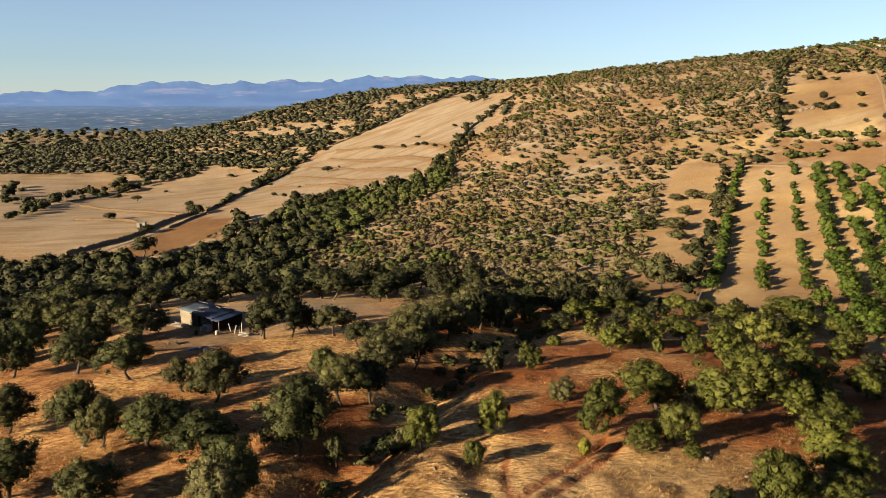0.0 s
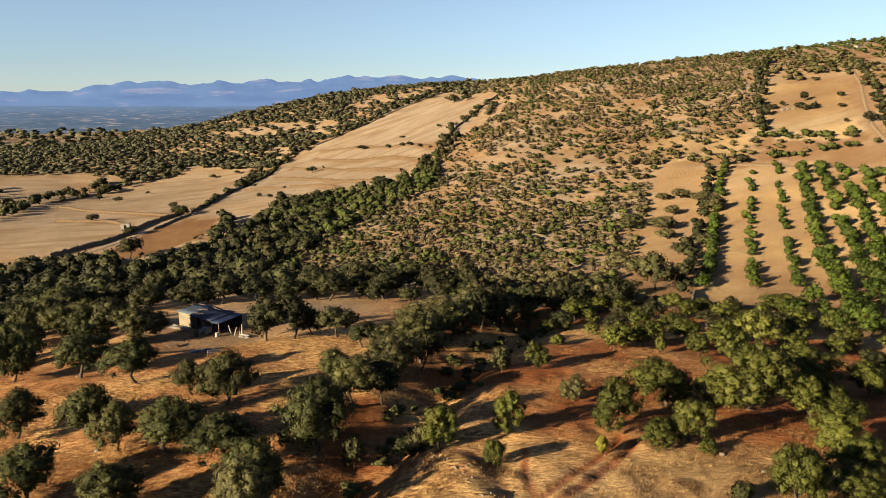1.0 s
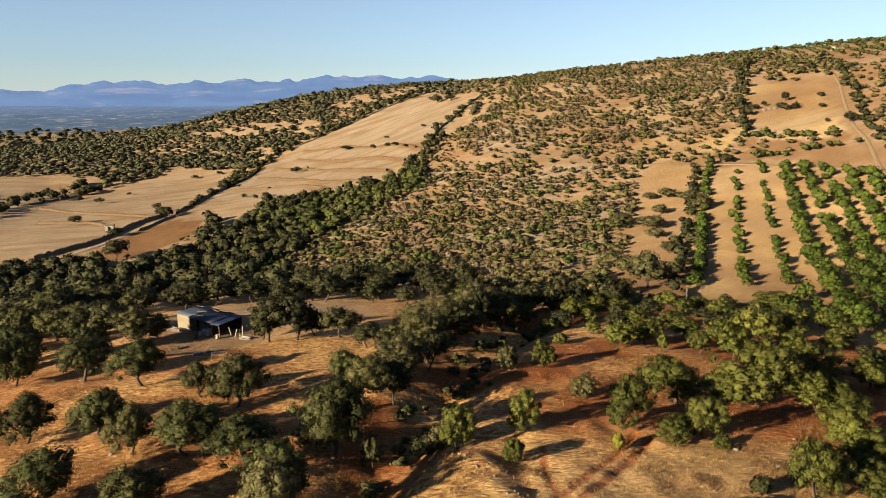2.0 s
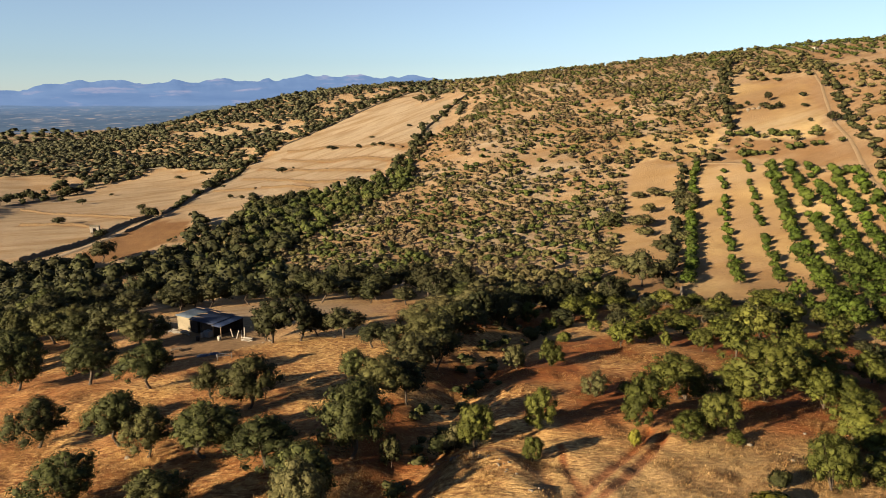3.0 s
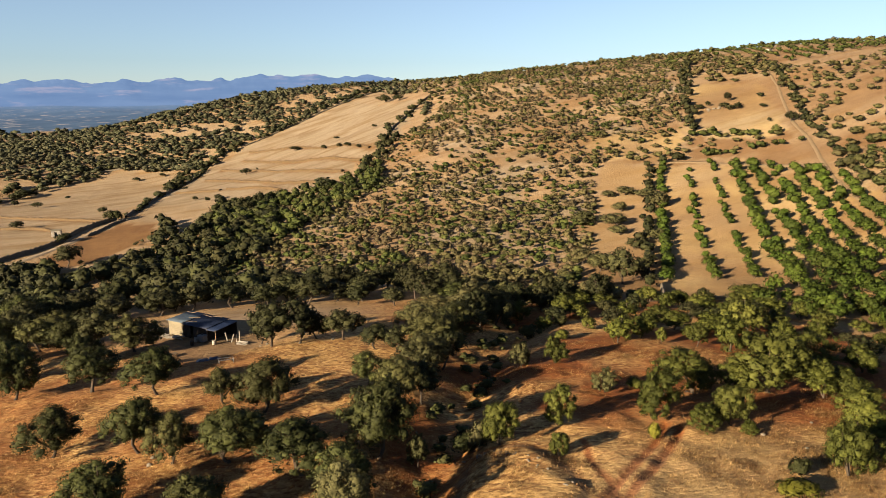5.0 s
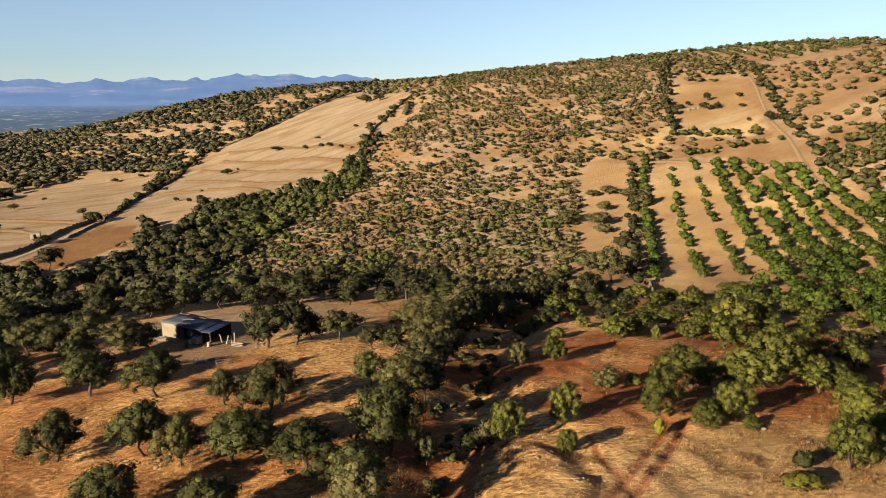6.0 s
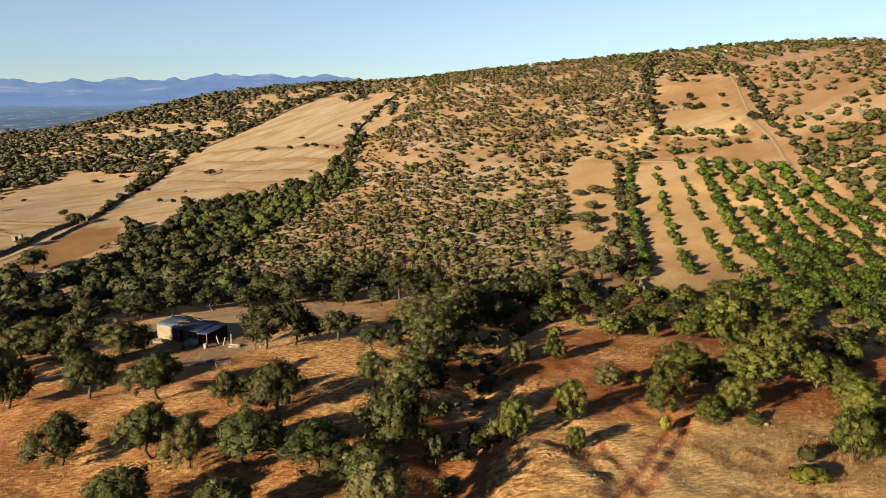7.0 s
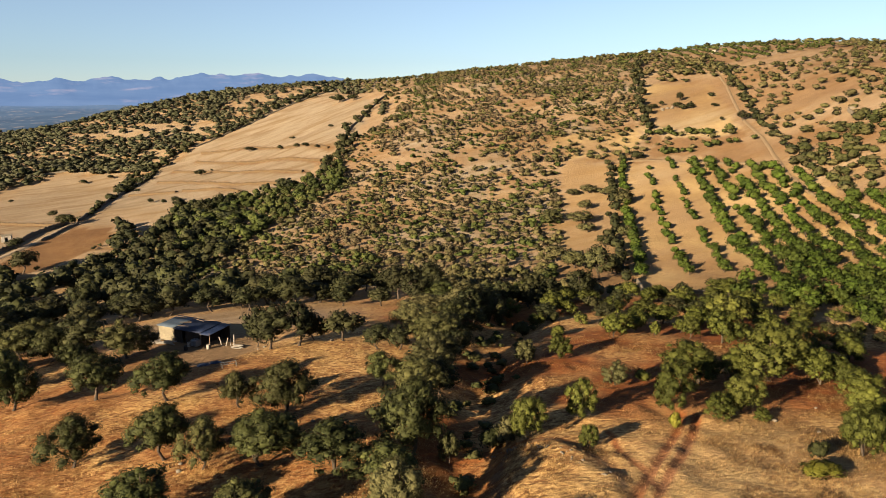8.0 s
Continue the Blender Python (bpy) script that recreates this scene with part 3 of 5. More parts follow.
def tree(name, seed, mat, wide=5.2, tall=5.0, clear=1.3, lobes=18, cards=5200, size=0.108, limbs=4, ball=1, small=0.15, big=0.23):
    """A tree: tapered trunk with limbs, and a crown of leaf clumps over darker masses."""
    rng = np.random.default_rng(seed)
    root = new(name)
    lean = Vector((rng.uniform(-0.5, 0.5), rng.uniform(-0.5, 0.5), 0))
    fork = Vector((0, 0, clear + 0.35)) + lean
    pieces = [tube([(0, 0, -0.4), (0.02, 0, 0.1), lean * 0.4 + Vector((0, 0, clear * 0.55)), fork], [0.27, 0.16, 0.12, 0.11])]
    cl = crown_lobes(rng, wide, clear, tall, lobes, small, big)
    branches = []
    for i in range(limbs):
        tip = Vector(cl[(i * 3 + 1) % lobes][:3])
        middle = fork.lerp(tip, 0.5) + Vector((rng.uniform(-0.2, 0.2), rng.uniform(-0.2, 0.2), -0.15))
        branches.append(tube([fork - Vector((0, 0, 0.1)), middle, tip], [0.11, 0.08, 0.04], 5))
    v, f = joined(pieces if limbs > 3 else pieces + branches)
    trunk = part("trunk", mesh_of("trunk", v, f, [BARK], True), root, "grey-brown bark")
    for v, f in branches if limbs > 3 else ():
        part("limb", mesh_of("limb", v, [f], [BARK], True), trunk)
    bv, bf = BALLS[ball]
    pieces = [(bv * c[3] * 0.58 * (1, 1, 0.85) + c[:3] + rng.normal(size=bv.shape) * 0.05, bf) for c in cl]
    pieces.append(sprigs(rng, cl, cards, size))
    foliage("crown", pieces, cl, mat, root, rng)
    return root


def shrub(name, seed, mat, wide=2.0, tall=1.8, cards=520, size=0.17):
    rng = np.random.default_rng(seed)
    root = new(name)
    cl = crown_lobes(rng, wide, 0.0, tall, 9, 0.2, 0.3)
    v, f = joined([tube([(0, 0, -0.3), (0, 0, tall * 0.5)], [0.07, 0.04], 5)])
    part("stem", mesh_of("stem", v, f, [BARK]), root)
    bv, bf = BALLS[1]
    foliage("foliage", [(bv * c[3] * 0.7 + c[:3], bf) for c in cl] + [sprigs(rng, cl, cards, size)], cl, mat, root, rng)
    return root


def plant(kinds, places, label, category, group, wide, tall, seed):
    """Copies of the kinds at (x, y, width, height) places."""
    rng = random.Random(seed)
    for i, (x, y, w, h) in enumerate(places):
        k = min(max(1.08 * w / wide, 0.2), 2.2)
        m = Matrix.Translation((x, y, ground_z(x, y) - 0.05)) @ Matrix.Rotation(rng.uniform(0, 6.28), 4, "Z") @ Matrix.Diagonal((k, k, min(max(1.0 * h / tall, 0.2), 2.2), 1))
        tagged(copy_thing(kinds[rng.randrange(len(kinds))], m), label, category, group)


def retire(kinds):
    """The patterns have been copied: take them away."""
    for k in kinds:
        for o in (*k.children_recursive, k):
            bpy.data.objects.remove(o)


def heap(name, patterns, places, mat, label, category, seed):
    """Uncountable plants as one mesh; places: x, y, width, height."""
    rng = np.random.default_rng(seed)
    pieces, tints, normals = [], [], []
    zs = height(places[:, 0], places[:, 1])
    for (x, y, w, h), z in zip(places, zs):
        pv, pf, pn = patterns[rng.integers(len(patterns))]
        a = rng.uniform(0, 6.28)
        c, s = math.cos(a), math.sin(a)
        v = np.stack([(pv[:, 0] * c - pv[:, 1] * s) * w + x, (pv[:, 0] * s + pv[:, 1] * c) * w + y, pv[:, 2] * h + z - 0.05], 1)
        normals.append(np.stack([pn[:, 0] * c - pn[:, 1] * s, pn[:, 0] * s + pn[:, 1] * c, pn[:, 2]], 1))
        tints.append(np.full(len(v), rng.uniform(0, 1)))
        pieces.append((v, pf))
    verts, faces, base = [], {}, 0
    for v, fs in pieces:
        for f in fs:
            faces.setdefault(f.shape[1], []).append(f + base)
        verts.append(v)
        base += len(v)
    me = mesh_of(name, np.concatenate(verts), [np.concatenate(f) for f in faces.values()], [mat])
    put_attribute(me, "tint", np.concatenate(tints))
    set_normals(me, np.concatenate(normals))
    return tagged(new(name, me), label, category, kind="stuff")


def low_plant(seed, lobes, cards, size, ball=1):
    """A plant one metre wide and one tall, for heaps."""
    rng = np.random.default_rng(seed)
    cl = crown_lobes(rng, 1.0, 0.02, 1.0, lobes, 0.22, 0.34)
    bv, bf = BALLS[ball]
    v, f = joined([(bv * c[3] * 0.74 + c[:3], bf) for c in cl] + [leaf_cards(rng, cl, cards, size)])
    n = puffy(rng, v, cl)
    return v, [turned_out(v, q, n) for q in f], n


def scattered(count, poly, seed, gap, wide, tall, keep=None):
    """Places over a stretch of land, no two nearer than the gap."""
    rng = np.random.default_rng(seed)
    xs, ys = [p[0] for p in poly], [p[1] for p in poly]
    x, y = rng.uniform(min(xs), max(xs), count), rng.uniform(min(ys), max(ys), count)
    ok = inside(x, y, poly)
    if keep is not None:
        ok &= keep(x, y) > rng.uniform(0, 1, count)
    out, cells = [], {}
    for a, b in zip(x[ok], y[ok]):
        i, j = int(a // gap), int(b // gap)
        if all((a - c) ** 2 + (b - d) ** 2 > gap * gap for u in (-1, 0, 1) for w in (-1, 0, 1) for c, d in cells.get((i + u, j + w), ())):
            cells.setdefault((i, j), []).append((a, b))
            w = rng.uniform(*wide)
            out.append((a, b, w, w * rng.uniform(*tall)))
    return np.array(out)


# ---- single trees ----
OAK_NEAR_SHED_SLOPE_PLACES = [
    (-42.9, 67, 5.3, 4.7), (-34.6, 52.9, 5.7, 4.6), (-27.2, 50.7, 4.5, 4.1), (-34.6, 64.7, 5, 5.3), (-30.8, 61, 4, 4.5), (-25.9, 60.3, 6.5, 5.3),
    (-19.3, 56.1, 5.9, 4.8), (-15.4, 50.2, 4.5, 5.1), (-36.6, 80.5, 5.7, 5.4), (-28.5, 75.4, 3.8, 3.9), (-23.9, 71.9, 5.9, 5.7), (-45.1, 85.2, 6.4, 5.2),
    (-54.7, 87.9, 5.8, 7), (-45.7, 105.8, 7.1, 5.7), (-65.6, 129.4, 9, 5.4), (-80, 150.2, 9.2, 8.4), (-71.9, 123.2, 6.3, 6.1), (-12.9, 76.5, 4.1, 4.1),
]

HEDGE_PLACES = [
    (-12.8, 58.8, 5.9, 5.3), (-10.4, 69.6, 5.5, 4), (-7.1, 78, 6.2, 4.2), (-3.6, 86.5, 6.8, 4.7), (0.7, 97.3, 8, 5), (5.7, 110.4, 10, 5.8),
    (8.7, 108.9, 5.4, 4.4), (-9.3, 58.7, 1.8, 2.5), (-15.9, 46.6, 4.6, 4.2), (0.1, 117.1, 8.6, 3.5), (-4.3, 104.5, 6, 3.1), (5.3, 126.8, 8.3, 4.3), (14.7, 129, 7.4, 3.3),
    (-3.8, 96.2, 4.7, 2.5),
]

BEHIND_PLACES = [
    (-30, 105.3, 5.2, 7), (-25.6, 99.8, 7.6, 6.8), (-21.6, 99.7, 7.2, 7.1), (-15.5, 99.4, 6.8, 5.3), (-11.4, 93.2, 5.5, 4), (-8.6, 91.3, 4.6, 3.9),
    (-19.4, 102.5, 5, 4.6), (-16.5, 145.6, 9.3, 4.7), (-10.2, 153.9, 6.4, 4.5), (-5.6, 132.8, 6.4, 4.3), (-23.7, 164.5, 8.4, 4), (-92.6, 192.6, 11.8, 6.4),
    (-71.7, 187.3, 9.3, 8.8), (-59.6, 170.7, 10.9, 6.3), (-73.9, 175.1, 8.7, 7.8), (-57.8, 194.6, 9.1, 5), (-49, 199.9, 9.4, 4), (-37.9, 196.7, 9.3, 4.3),
    (-59.1, 123.4, 6.7, 4.5),
]

RIGHT_PLACES = [
    (-1.8, 58.9, 3.8, 4.2), (4.4, 61.5, 3.3, 3.7), (2.5, 54.9, 2.1, 2.4), (6.1, 82.3, 3, 3.1), (10.2, 81.8, 3.2, 3.3), (12.3, 70, 3.1, 2.7),
    (14.1, 61.4, 4.6, 4.9), (17.1, 57.6, 3.2, 2.4), (20.1, 58.2, 4.2, 4), (20.9, 56.4, 1.8, 1.2), (20.9, 68.4, 6.9, 4.6), (29.2, 66.8, 7.4, 6.4),
    (26, 68, 3.8, 3.2), (34.1, 65.2, 4, 4.1), (37, 65, 4.1, 3.2), (44.7, 72.6, 4.3, 3.2), (38.8, 73.8, 6.2, 4.2), (31.7, 55.8, 5.1, 3.9),
    (23.8, 47.2, 4, 4.6), (31.8, 52.7, 4.4, 3.2),
]

RIGHT0_PLACES = [
    (23.8, 47.4, 3.6, 4.2), (26.1, 50.4, 3.8, 2.9), (28.9, 48, 4.1, 2.6),
]

UPPER_RIGHT_PLACES = [
    (21.9, 90.6, 4.8, 4), (26.3, 92.8, 4.6, 3.7), (27.6, 89.2, 2, 2.5), (31.4, 86.6, 3.4, 3.5), (34.6, 83.9, 6.1, 5.3), (44.4, 96.5, 7.2, 5.4),
    (58.1, 118.9, 8.6, 3.6), (33.8, 98.2, 5.5, 3.3), (46.7, 115.2, 5.9, 3.3), (21.4, 113.1, 6.2, 4.3), (19.5, 124.4, 7.2, 4.3), (27.5, 123.1, 5.6, 3.2),
    (32, 122.4, 6.1, 2.7), (35.2, 106.3, 5.6, 3), (56.8, 108.9, 5.6, 3.1), (43.9, 86.5, 4.5, 4), (30.5, 108.9, 5.1, 3.2), (14.2, 115.1, 4.8, 3.5),
    (39.3, 97.7, 5, 3.1),
]

BUSH_PLACES = [
    (-4.8, 60.3, 2.5, 2.2), (-3.6, 59.7, 2.1, 2.5), (11.8, 56.6, 1, 1.5), (20.1, 47.9, 1.7, 1.6), (18, 44.9, 2.8, 1.2), (12, 101.3, 2.5, 2.2),
    (18.3, 105.4, 2.3, 1.6), (15.1, 94.5, 2.1, 1.5), (16, 70.9, 1.8, 1.2),
]

REDPATCH_PLACES = [
    (45.6, 147.5, 9.1, 8.2), (47, 164.8, 8.2, 4.7), (67.6, 209.2, 8.9, 4.2), (65.2, 199.5, 5.9, 3), (74.5, 222.6, 5.1, 3.5), (82.4, 238, 8.1, 3.1),
    (76.8, 239.5, 6.2, 2.5), (86.8, 231.6, 7.2, 3), (38.1, 142.9, 6.6, 3.1), (46.1, 175, 8.6, 4.4), (62.8, 181.5, 6, 3.1), (70.7, 185.6, 5.5, 3.9),
    (85.2, 217.1, 7.1, 5.4), (60.4, 216.5, 8.8, 4.5), (55.8, 160.5, 5.3, 3.4),
]

FIELD_PLACES = [
    (-151.3, 328.6, 5.9, 3.5), (-202.8, 454.5, 4.7, 3.7), (-182.7, 433.7, 5.8, 3.6), (-190.1, 534.9, 7.1, 4), (-183, 539.6, 5.6, 3.2), (-180.1, 473.1, 3.2, 2.1),
    (-149.9, 517.7, 5.4, 2.7), (-133.5, 519.1, 4.7, 2.7), (-67.1, 425.5, 5.8, 3.9), (-125.7, 359.9, 4.3, 3.3), (-112.5, 325.7, 5.9, 5), (-108.9, 323.7, 4.9, 4.9),
    (-119.2, 289.2, 5.7, 4), (-106.2, 253.5, 9.4, 8), (-124.5, 246, 11.5, 4.4), (-114.5, 246, 11, 4.6), (-210.2, 497.5, 7.4, 4.8), (-213.5, 492.5, 10.9, 6.6),
    (-217.5, 489.3, 7.2, 4.4), (-223, 464.2, 7.5, 6.9), (-62, 437.7, 2, 1.3),
]

FIELD2_PLACES = [
    (-23, 430.9, 3.9, 2.6), (-14.4, 410.5, 3.8, 2.5), (-9.8, 399.9, 4.3, 2.7), (-4.3, 387.1, 3, 2.1), (-41.2, 469.5, 7.8, 3.2), (19.4, 541.6, 9.9, 6),
    (28.4, 524.8, 8, 4.7), (6.8, 447.4, 3.4, 2), (-15.5, 461.1, 4.2, 1.4), (-70.1, 344.3, 5.2, 2.6), (-61.5, 315.2, 6.7, 4.1), (-56.1, 311.6, 5.7, 5.3),
    (-82.8, 357, 3.2, 2.2), (-75.4, 345.2, 2.6, 2.4), (-48.7, 313.1, 5.3, 6), (-45.2, 313.4, 4.3, 4.6), (-52.8, 307.7, 4.7, 4.5), (-99.5, 420.4, 3.2, 1.6),
]

PLOT_PLACES = [
    (167.4, 328.8, 3.7, 4.6), (152.6, 326.2, 4.2, 2.6), (160.3, 317.7, 5.1, 3), (163.8, 312, 4, 2.5), (157.3, 327.5, 2.6, 2.8), (161.8, 357.7, 2.8, 2.8),
    (170.9, 304.1, 3.4, 1.9), (159, 279.4, 1.8, 2), (161.8, 268.7, 5.2, 4.3),
]

oaks = [tree("holm_oak", 100 + i, OAK, clear=0.35 + 0.4 * (i % 3), lobes=50 + 5 * (i % 4), small=0.06, big=0.14) for i in range(6)]
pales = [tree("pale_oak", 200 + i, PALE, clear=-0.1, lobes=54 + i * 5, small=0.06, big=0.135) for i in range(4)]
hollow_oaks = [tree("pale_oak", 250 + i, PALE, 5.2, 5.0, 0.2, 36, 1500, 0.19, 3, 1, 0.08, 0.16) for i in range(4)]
greys = [tree("grey_oak", 300 + i, GREY, clear=0.0, lobes=56, small=0.06, big=0.135) for i in range(3)]
SHED_SIDE = [(-51.5, 102, 5.0, 4.6), (-57.7, 112.8, 6.5, 5.2), (-63.3, 117.7, 6.5, 5.5), (-58.5, 97.2, 5.5, 5.0), (-63, 105, 6.0, 5.2)]
# the last oak stands out of view, added to cast shade on the bank
plant(oaks, [(x, y, w * 1.05, h * 1.02) for x, y, w, h in OAK_NEAR_SHED_SLOPE_PLACES] + SHED_SIDE + [(-17.5, 36.5, 6.5, 6.0)], "holm oak with dark green crown on dry grass slope", "tree", "oaks on the grass slope", 5.2, 5.0, 1)
plant(oaks[:3] + greys, [(x, y, w * (1.1 if w < 7 else 0.95), h * (1.36 if w < 7 else 1.1)) for x, y, w, h in HEDGE_PLACES], "holm oak in a dense line along the gully", "tree", "oaks in the hedge line", 5.2, 5.0, 2)
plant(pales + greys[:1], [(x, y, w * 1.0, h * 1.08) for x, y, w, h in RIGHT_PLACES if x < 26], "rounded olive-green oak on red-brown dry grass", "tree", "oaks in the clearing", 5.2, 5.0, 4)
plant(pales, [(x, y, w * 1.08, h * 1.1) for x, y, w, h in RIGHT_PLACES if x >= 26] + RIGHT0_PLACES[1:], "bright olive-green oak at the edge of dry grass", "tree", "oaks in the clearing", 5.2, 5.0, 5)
plant(hollow_oaks, [(x, y, w * 0.84, h * 0.98) for x, y, w, h in UPPER_RIGHT_PLACES], "olive-green oak in the wooded hollow below the orchard", "tree", "oaks in the hollow", 5.2, 5.0, 6)
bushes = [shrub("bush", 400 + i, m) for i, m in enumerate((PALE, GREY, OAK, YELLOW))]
YELLOW_ONES = (2, 4)
plant(bushes[:3], [p for i, p in enumerate(BUSH_PLACES) if i not in YELLOW_ONES], "low rounded olive-green bush among dry grass", "bush", "bushes", 2.0, 1.8, 11)
plant(bushes[3:], [BUSH_PLACES[i] for i in YELLOW_ONES] + [(23.9, 94.0, 2.2, 1.8)], "low yellow-green broom bush among dry grass", "bush", "bushes", 2.0, 1.8, 15)
retire(bushes)

# ---- orchard in rows ----
orchard = [tree("orchard_tree", 500 + i, ORCHARD, 3.6, 3.4, 0.35, 11, 380, 0.23, 3, 1) for i in range(4)]
rng = random.Random(5)
rows_made = []
along, across = Vector((math.sin(radians(23.3)), math.cos(radians(23.3)))), Vector((math.cos(radians(23.3)), -math.sin(radians(23.3))))
OFFSETS = [1.2, 10.4, 18.4, 25.4] + [31.0 + 4.9 * k for k in range(12)]
for row, offset in enumerate(OFFSETS):
    gap = 3.3 if row == 0 else 4.3 if row < 3 else 4.0
    s = -75.0
    while s < 130:
        p = Vector((53.0, 143.0)) + across * (offset + rng.gauss(0, 0.55)) + along * (s + rng.uniform(-1.2, 1.2))
        s += gap
        if (row < 3 and s < 4) or not bool(inside(p.x, p.y, ORCHARD_LAND)) or rng.random() < (0.03, 0.12, 0.12, 0.08, 0.1)[min(row, 4)]:
            continue
        w = rng.uniform(2.9, 4.2) if row == 0 else rng.uniform(2.1, 3.4) if row < 3 else rng.uniform(2.9, 4.9)
        rows_made.append((p.x, p.y, w, w * rng.uniform(0.65, 0.9)))
corner = scattered(500, [(60, 121), (67, 128), (75, 124), (70, 112), (64, 98), (56, 102)], 59, 5.6, (2.6, 4.0), (0.75, 0.95))
kept = np.array([(x, y) for x, y, *_ in rows_made])
rows_made += [tuple(p) for p in corner if np.hypot(kept[:, 0] - p[0], kept[:, 1] - p[1]).min() > 3.4]
rows_made.sort(key=lambda q: q[1])
plant(orchard, rows_made[:280], "bright green orchard tree in a planted row", "tree", "orchard rows", 3.6, 3.0, 12)
orchard_rest = rows_made[280:]
retire(orchard)

# ---- wooded land around ----
def away(places, others, gap):
    o = np.array([(a, b) for a, b, *_ in others])
    d = np.hypot(places[:, None, 0] - o[None, :, 0], places[:, None, 1] - o[None, :, 1]).min(1)
    return places[d > gap]


DEHESA = [(-130, 140), (-60, 125), (-30, 125), (6, 126), (6, 146), (-4, 166), (-20, 190), (-56, 215), (-90, 235), (-120, 250), (-170, 230)]
dehesa = scattered(7000, DEHESA, 61, 6.0, (4.0, 8.8), (0.7, 0.95), lambda x, y: np.clip((lattice(x, y, 22, 71) - 0.15) * 3, 0.3, 1))
HOLLOW = [(14, 104), (28, 88), (44, 82), (60, 76), (76, 84), (74, 104), (60, 116), (46, 124), (14, 130)]
WEST_WOOD = [(-56, 92), (-49, 110), (-56, 128), (-130, 142), (-112, 100), (-75, 82)]
GULLY = [(-14, 56), (-11, 66), (-8, 76), (-4, 87), (1, 98), (6, 110), (14, 122), (30, 124)]
western = scattered(1200, [(-60, 118), (-130, 140), (-172, 230), (-125, 250), (-100, 236), (-88, 172)], 73, 4.4, (5, 8.2), (0.7, 0.9))
dehesa = np.concatenate([dehesa, western])
hollow = scattered(900, HOLLOW, 66, 4.6, (2.4, 4.4), (0.7, 0.95), lambda x, y: np.clip((lattice(x, y, 12, 77) - 0.1) * 2.4, 0.25, 1) * np.where(x < 30, 0.5, 1))
west = scattered(400, WEST_WOOD, 67, 6.6, (5, 7.5), (0.75, 0.95))
filling = scattered(3000, [(-20, 52), (-4, 52), (40, 118), (30, 132), (0, 118)], 68, 3.6, (4.0, 5.6), (0.95, 1.15), lambda x, y: (line_distance(x, y, GULLY) < 1.8) * (y > 64))
dehesa = np.concatenate([dehesa, away(west, OAK_NEAR_SHED_SLOPE_PLACES + SHED_SIDE, 4.6), away(filling, HEDGE_PLACES, 2.6)])
dehesa = away(dehesa, BEHIND_PLACES + REDPATCH_PLACES, 4.6)
dehesa = dehesa[np.hypot(dehesa[:, 0] + 40, dehesa[:, 1] - 132) > 11]
dehesa = dehesa[(np.hypot(dehesa[:, 0] + 37.5, dehesa[:, 1] - 111) > 10)]
dehesa = dehesa[line_distance(dehesa[:, 0], dehesa[:, 1], [(-40, 113), (-58, 102)]) > 4.5]
GRASS_STRIP = [(-70, 124), (-22, 114), (-4, 122), (-8, 136), (-24, 140), (-56, 150), (-74, 150)]
dehesa = dehesa[~inside(dehesa[:, 0], dehesa[:, 1], GRASS_STRIP)]
dehesa = dehesa[np.argsort(dehesa[:, 1])]
woods_oaks = [tree("holm_oak", 600 + i, DARK_OAK, 5.2, 5.0, 0.9, 30 + i % 5, 1200, 0.2, 3, 1, 0.08, 0.165) for i in range(6)]
plant(woods_oaks, [tuple(p) for p in dehesa[:150]], "dark green holm oak in open woodland", "tree", "woodland oaks", 5.2, 5.0, 13)
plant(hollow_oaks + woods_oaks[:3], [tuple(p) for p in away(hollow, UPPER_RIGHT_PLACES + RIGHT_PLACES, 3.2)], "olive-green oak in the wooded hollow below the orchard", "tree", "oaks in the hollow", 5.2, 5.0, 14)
plant(woods_oaks, [(-27.6, 106.0, 4.4, 6.0)] + [(x, y, w * 0.86, h * 0.9) for x, y, w, h in BEHIND_PLACES[1:]], "dark green holm oak with bare trunk behind the shed", "tree", "oaks round the shed", 5.2, 5.0, 3)
slope_oaks = [tree("grey_oak", 650 + i, GREY, 5.2, 5.0, 0.3, 30 + i, 1200, 0.2, 3, 1, 0.08, 0.165) for i in range(3)]
plant(slope_oaks, REDPATCH_PLACES, "grey-green oak on the bare red slope", "tree", "oaks on the red slope", 5.2, 5.0, 7)
plant(woods_oaks, FIELD_PLACES, "lone dark holm oak in the pale stubble field", "tree", "field trees", 5.2, 5.0, 8)
plant(woods_oaks, FIELD2_PLACES, "small dark holm oak in the sloping stubble field", "tree", "field trees", 5.2, 5.0, 9)
plant(woods_oaks, PLOT_PLACES, "small oak in the yellow hillside plot", "tree", "field trees", 5.2, 5.0, 10)
retire(slope_oaks + hollow_oaks + woods_oaks + oaks + pales + greys)

patterns = [low_plant(700 + i, 3, 60, 0.14) for i in range(6)]
fine = [low_plant(790 + i, 5, 150, 0.09) for i in range(5)]
twiggy = [low_plant(780 + i, 3, 80, 0.1) for i in range(5)]
wood_rest = [low_plant(760 + i, 6, 260, 0.07) for i in range(4)]
heap("woodland", wood_rest, dehesa[150:], DARK_OAK, "dark holm oaks of the open woodland further off", "woods", 8)
heap("orchard_edge", wood_rest, np.array(orchard_rest), ORCHARD, "orchard trees at the top of the rows", "orchard", 9)
scrub = scattered(60000, SCRUB_LAND, 62, 1.9, (1.2, 3.9), (0.5, 0.85), lambda x, y: np.clip(0.33 + (lattice(x, y, 30, 72) * 0.45 + lattice(x, y, 9, 73) * 0.55 - 0.48) * 1.7 + np.clip((330 - y - x) / 150, -0.05, 0.5), 0.1, 1))
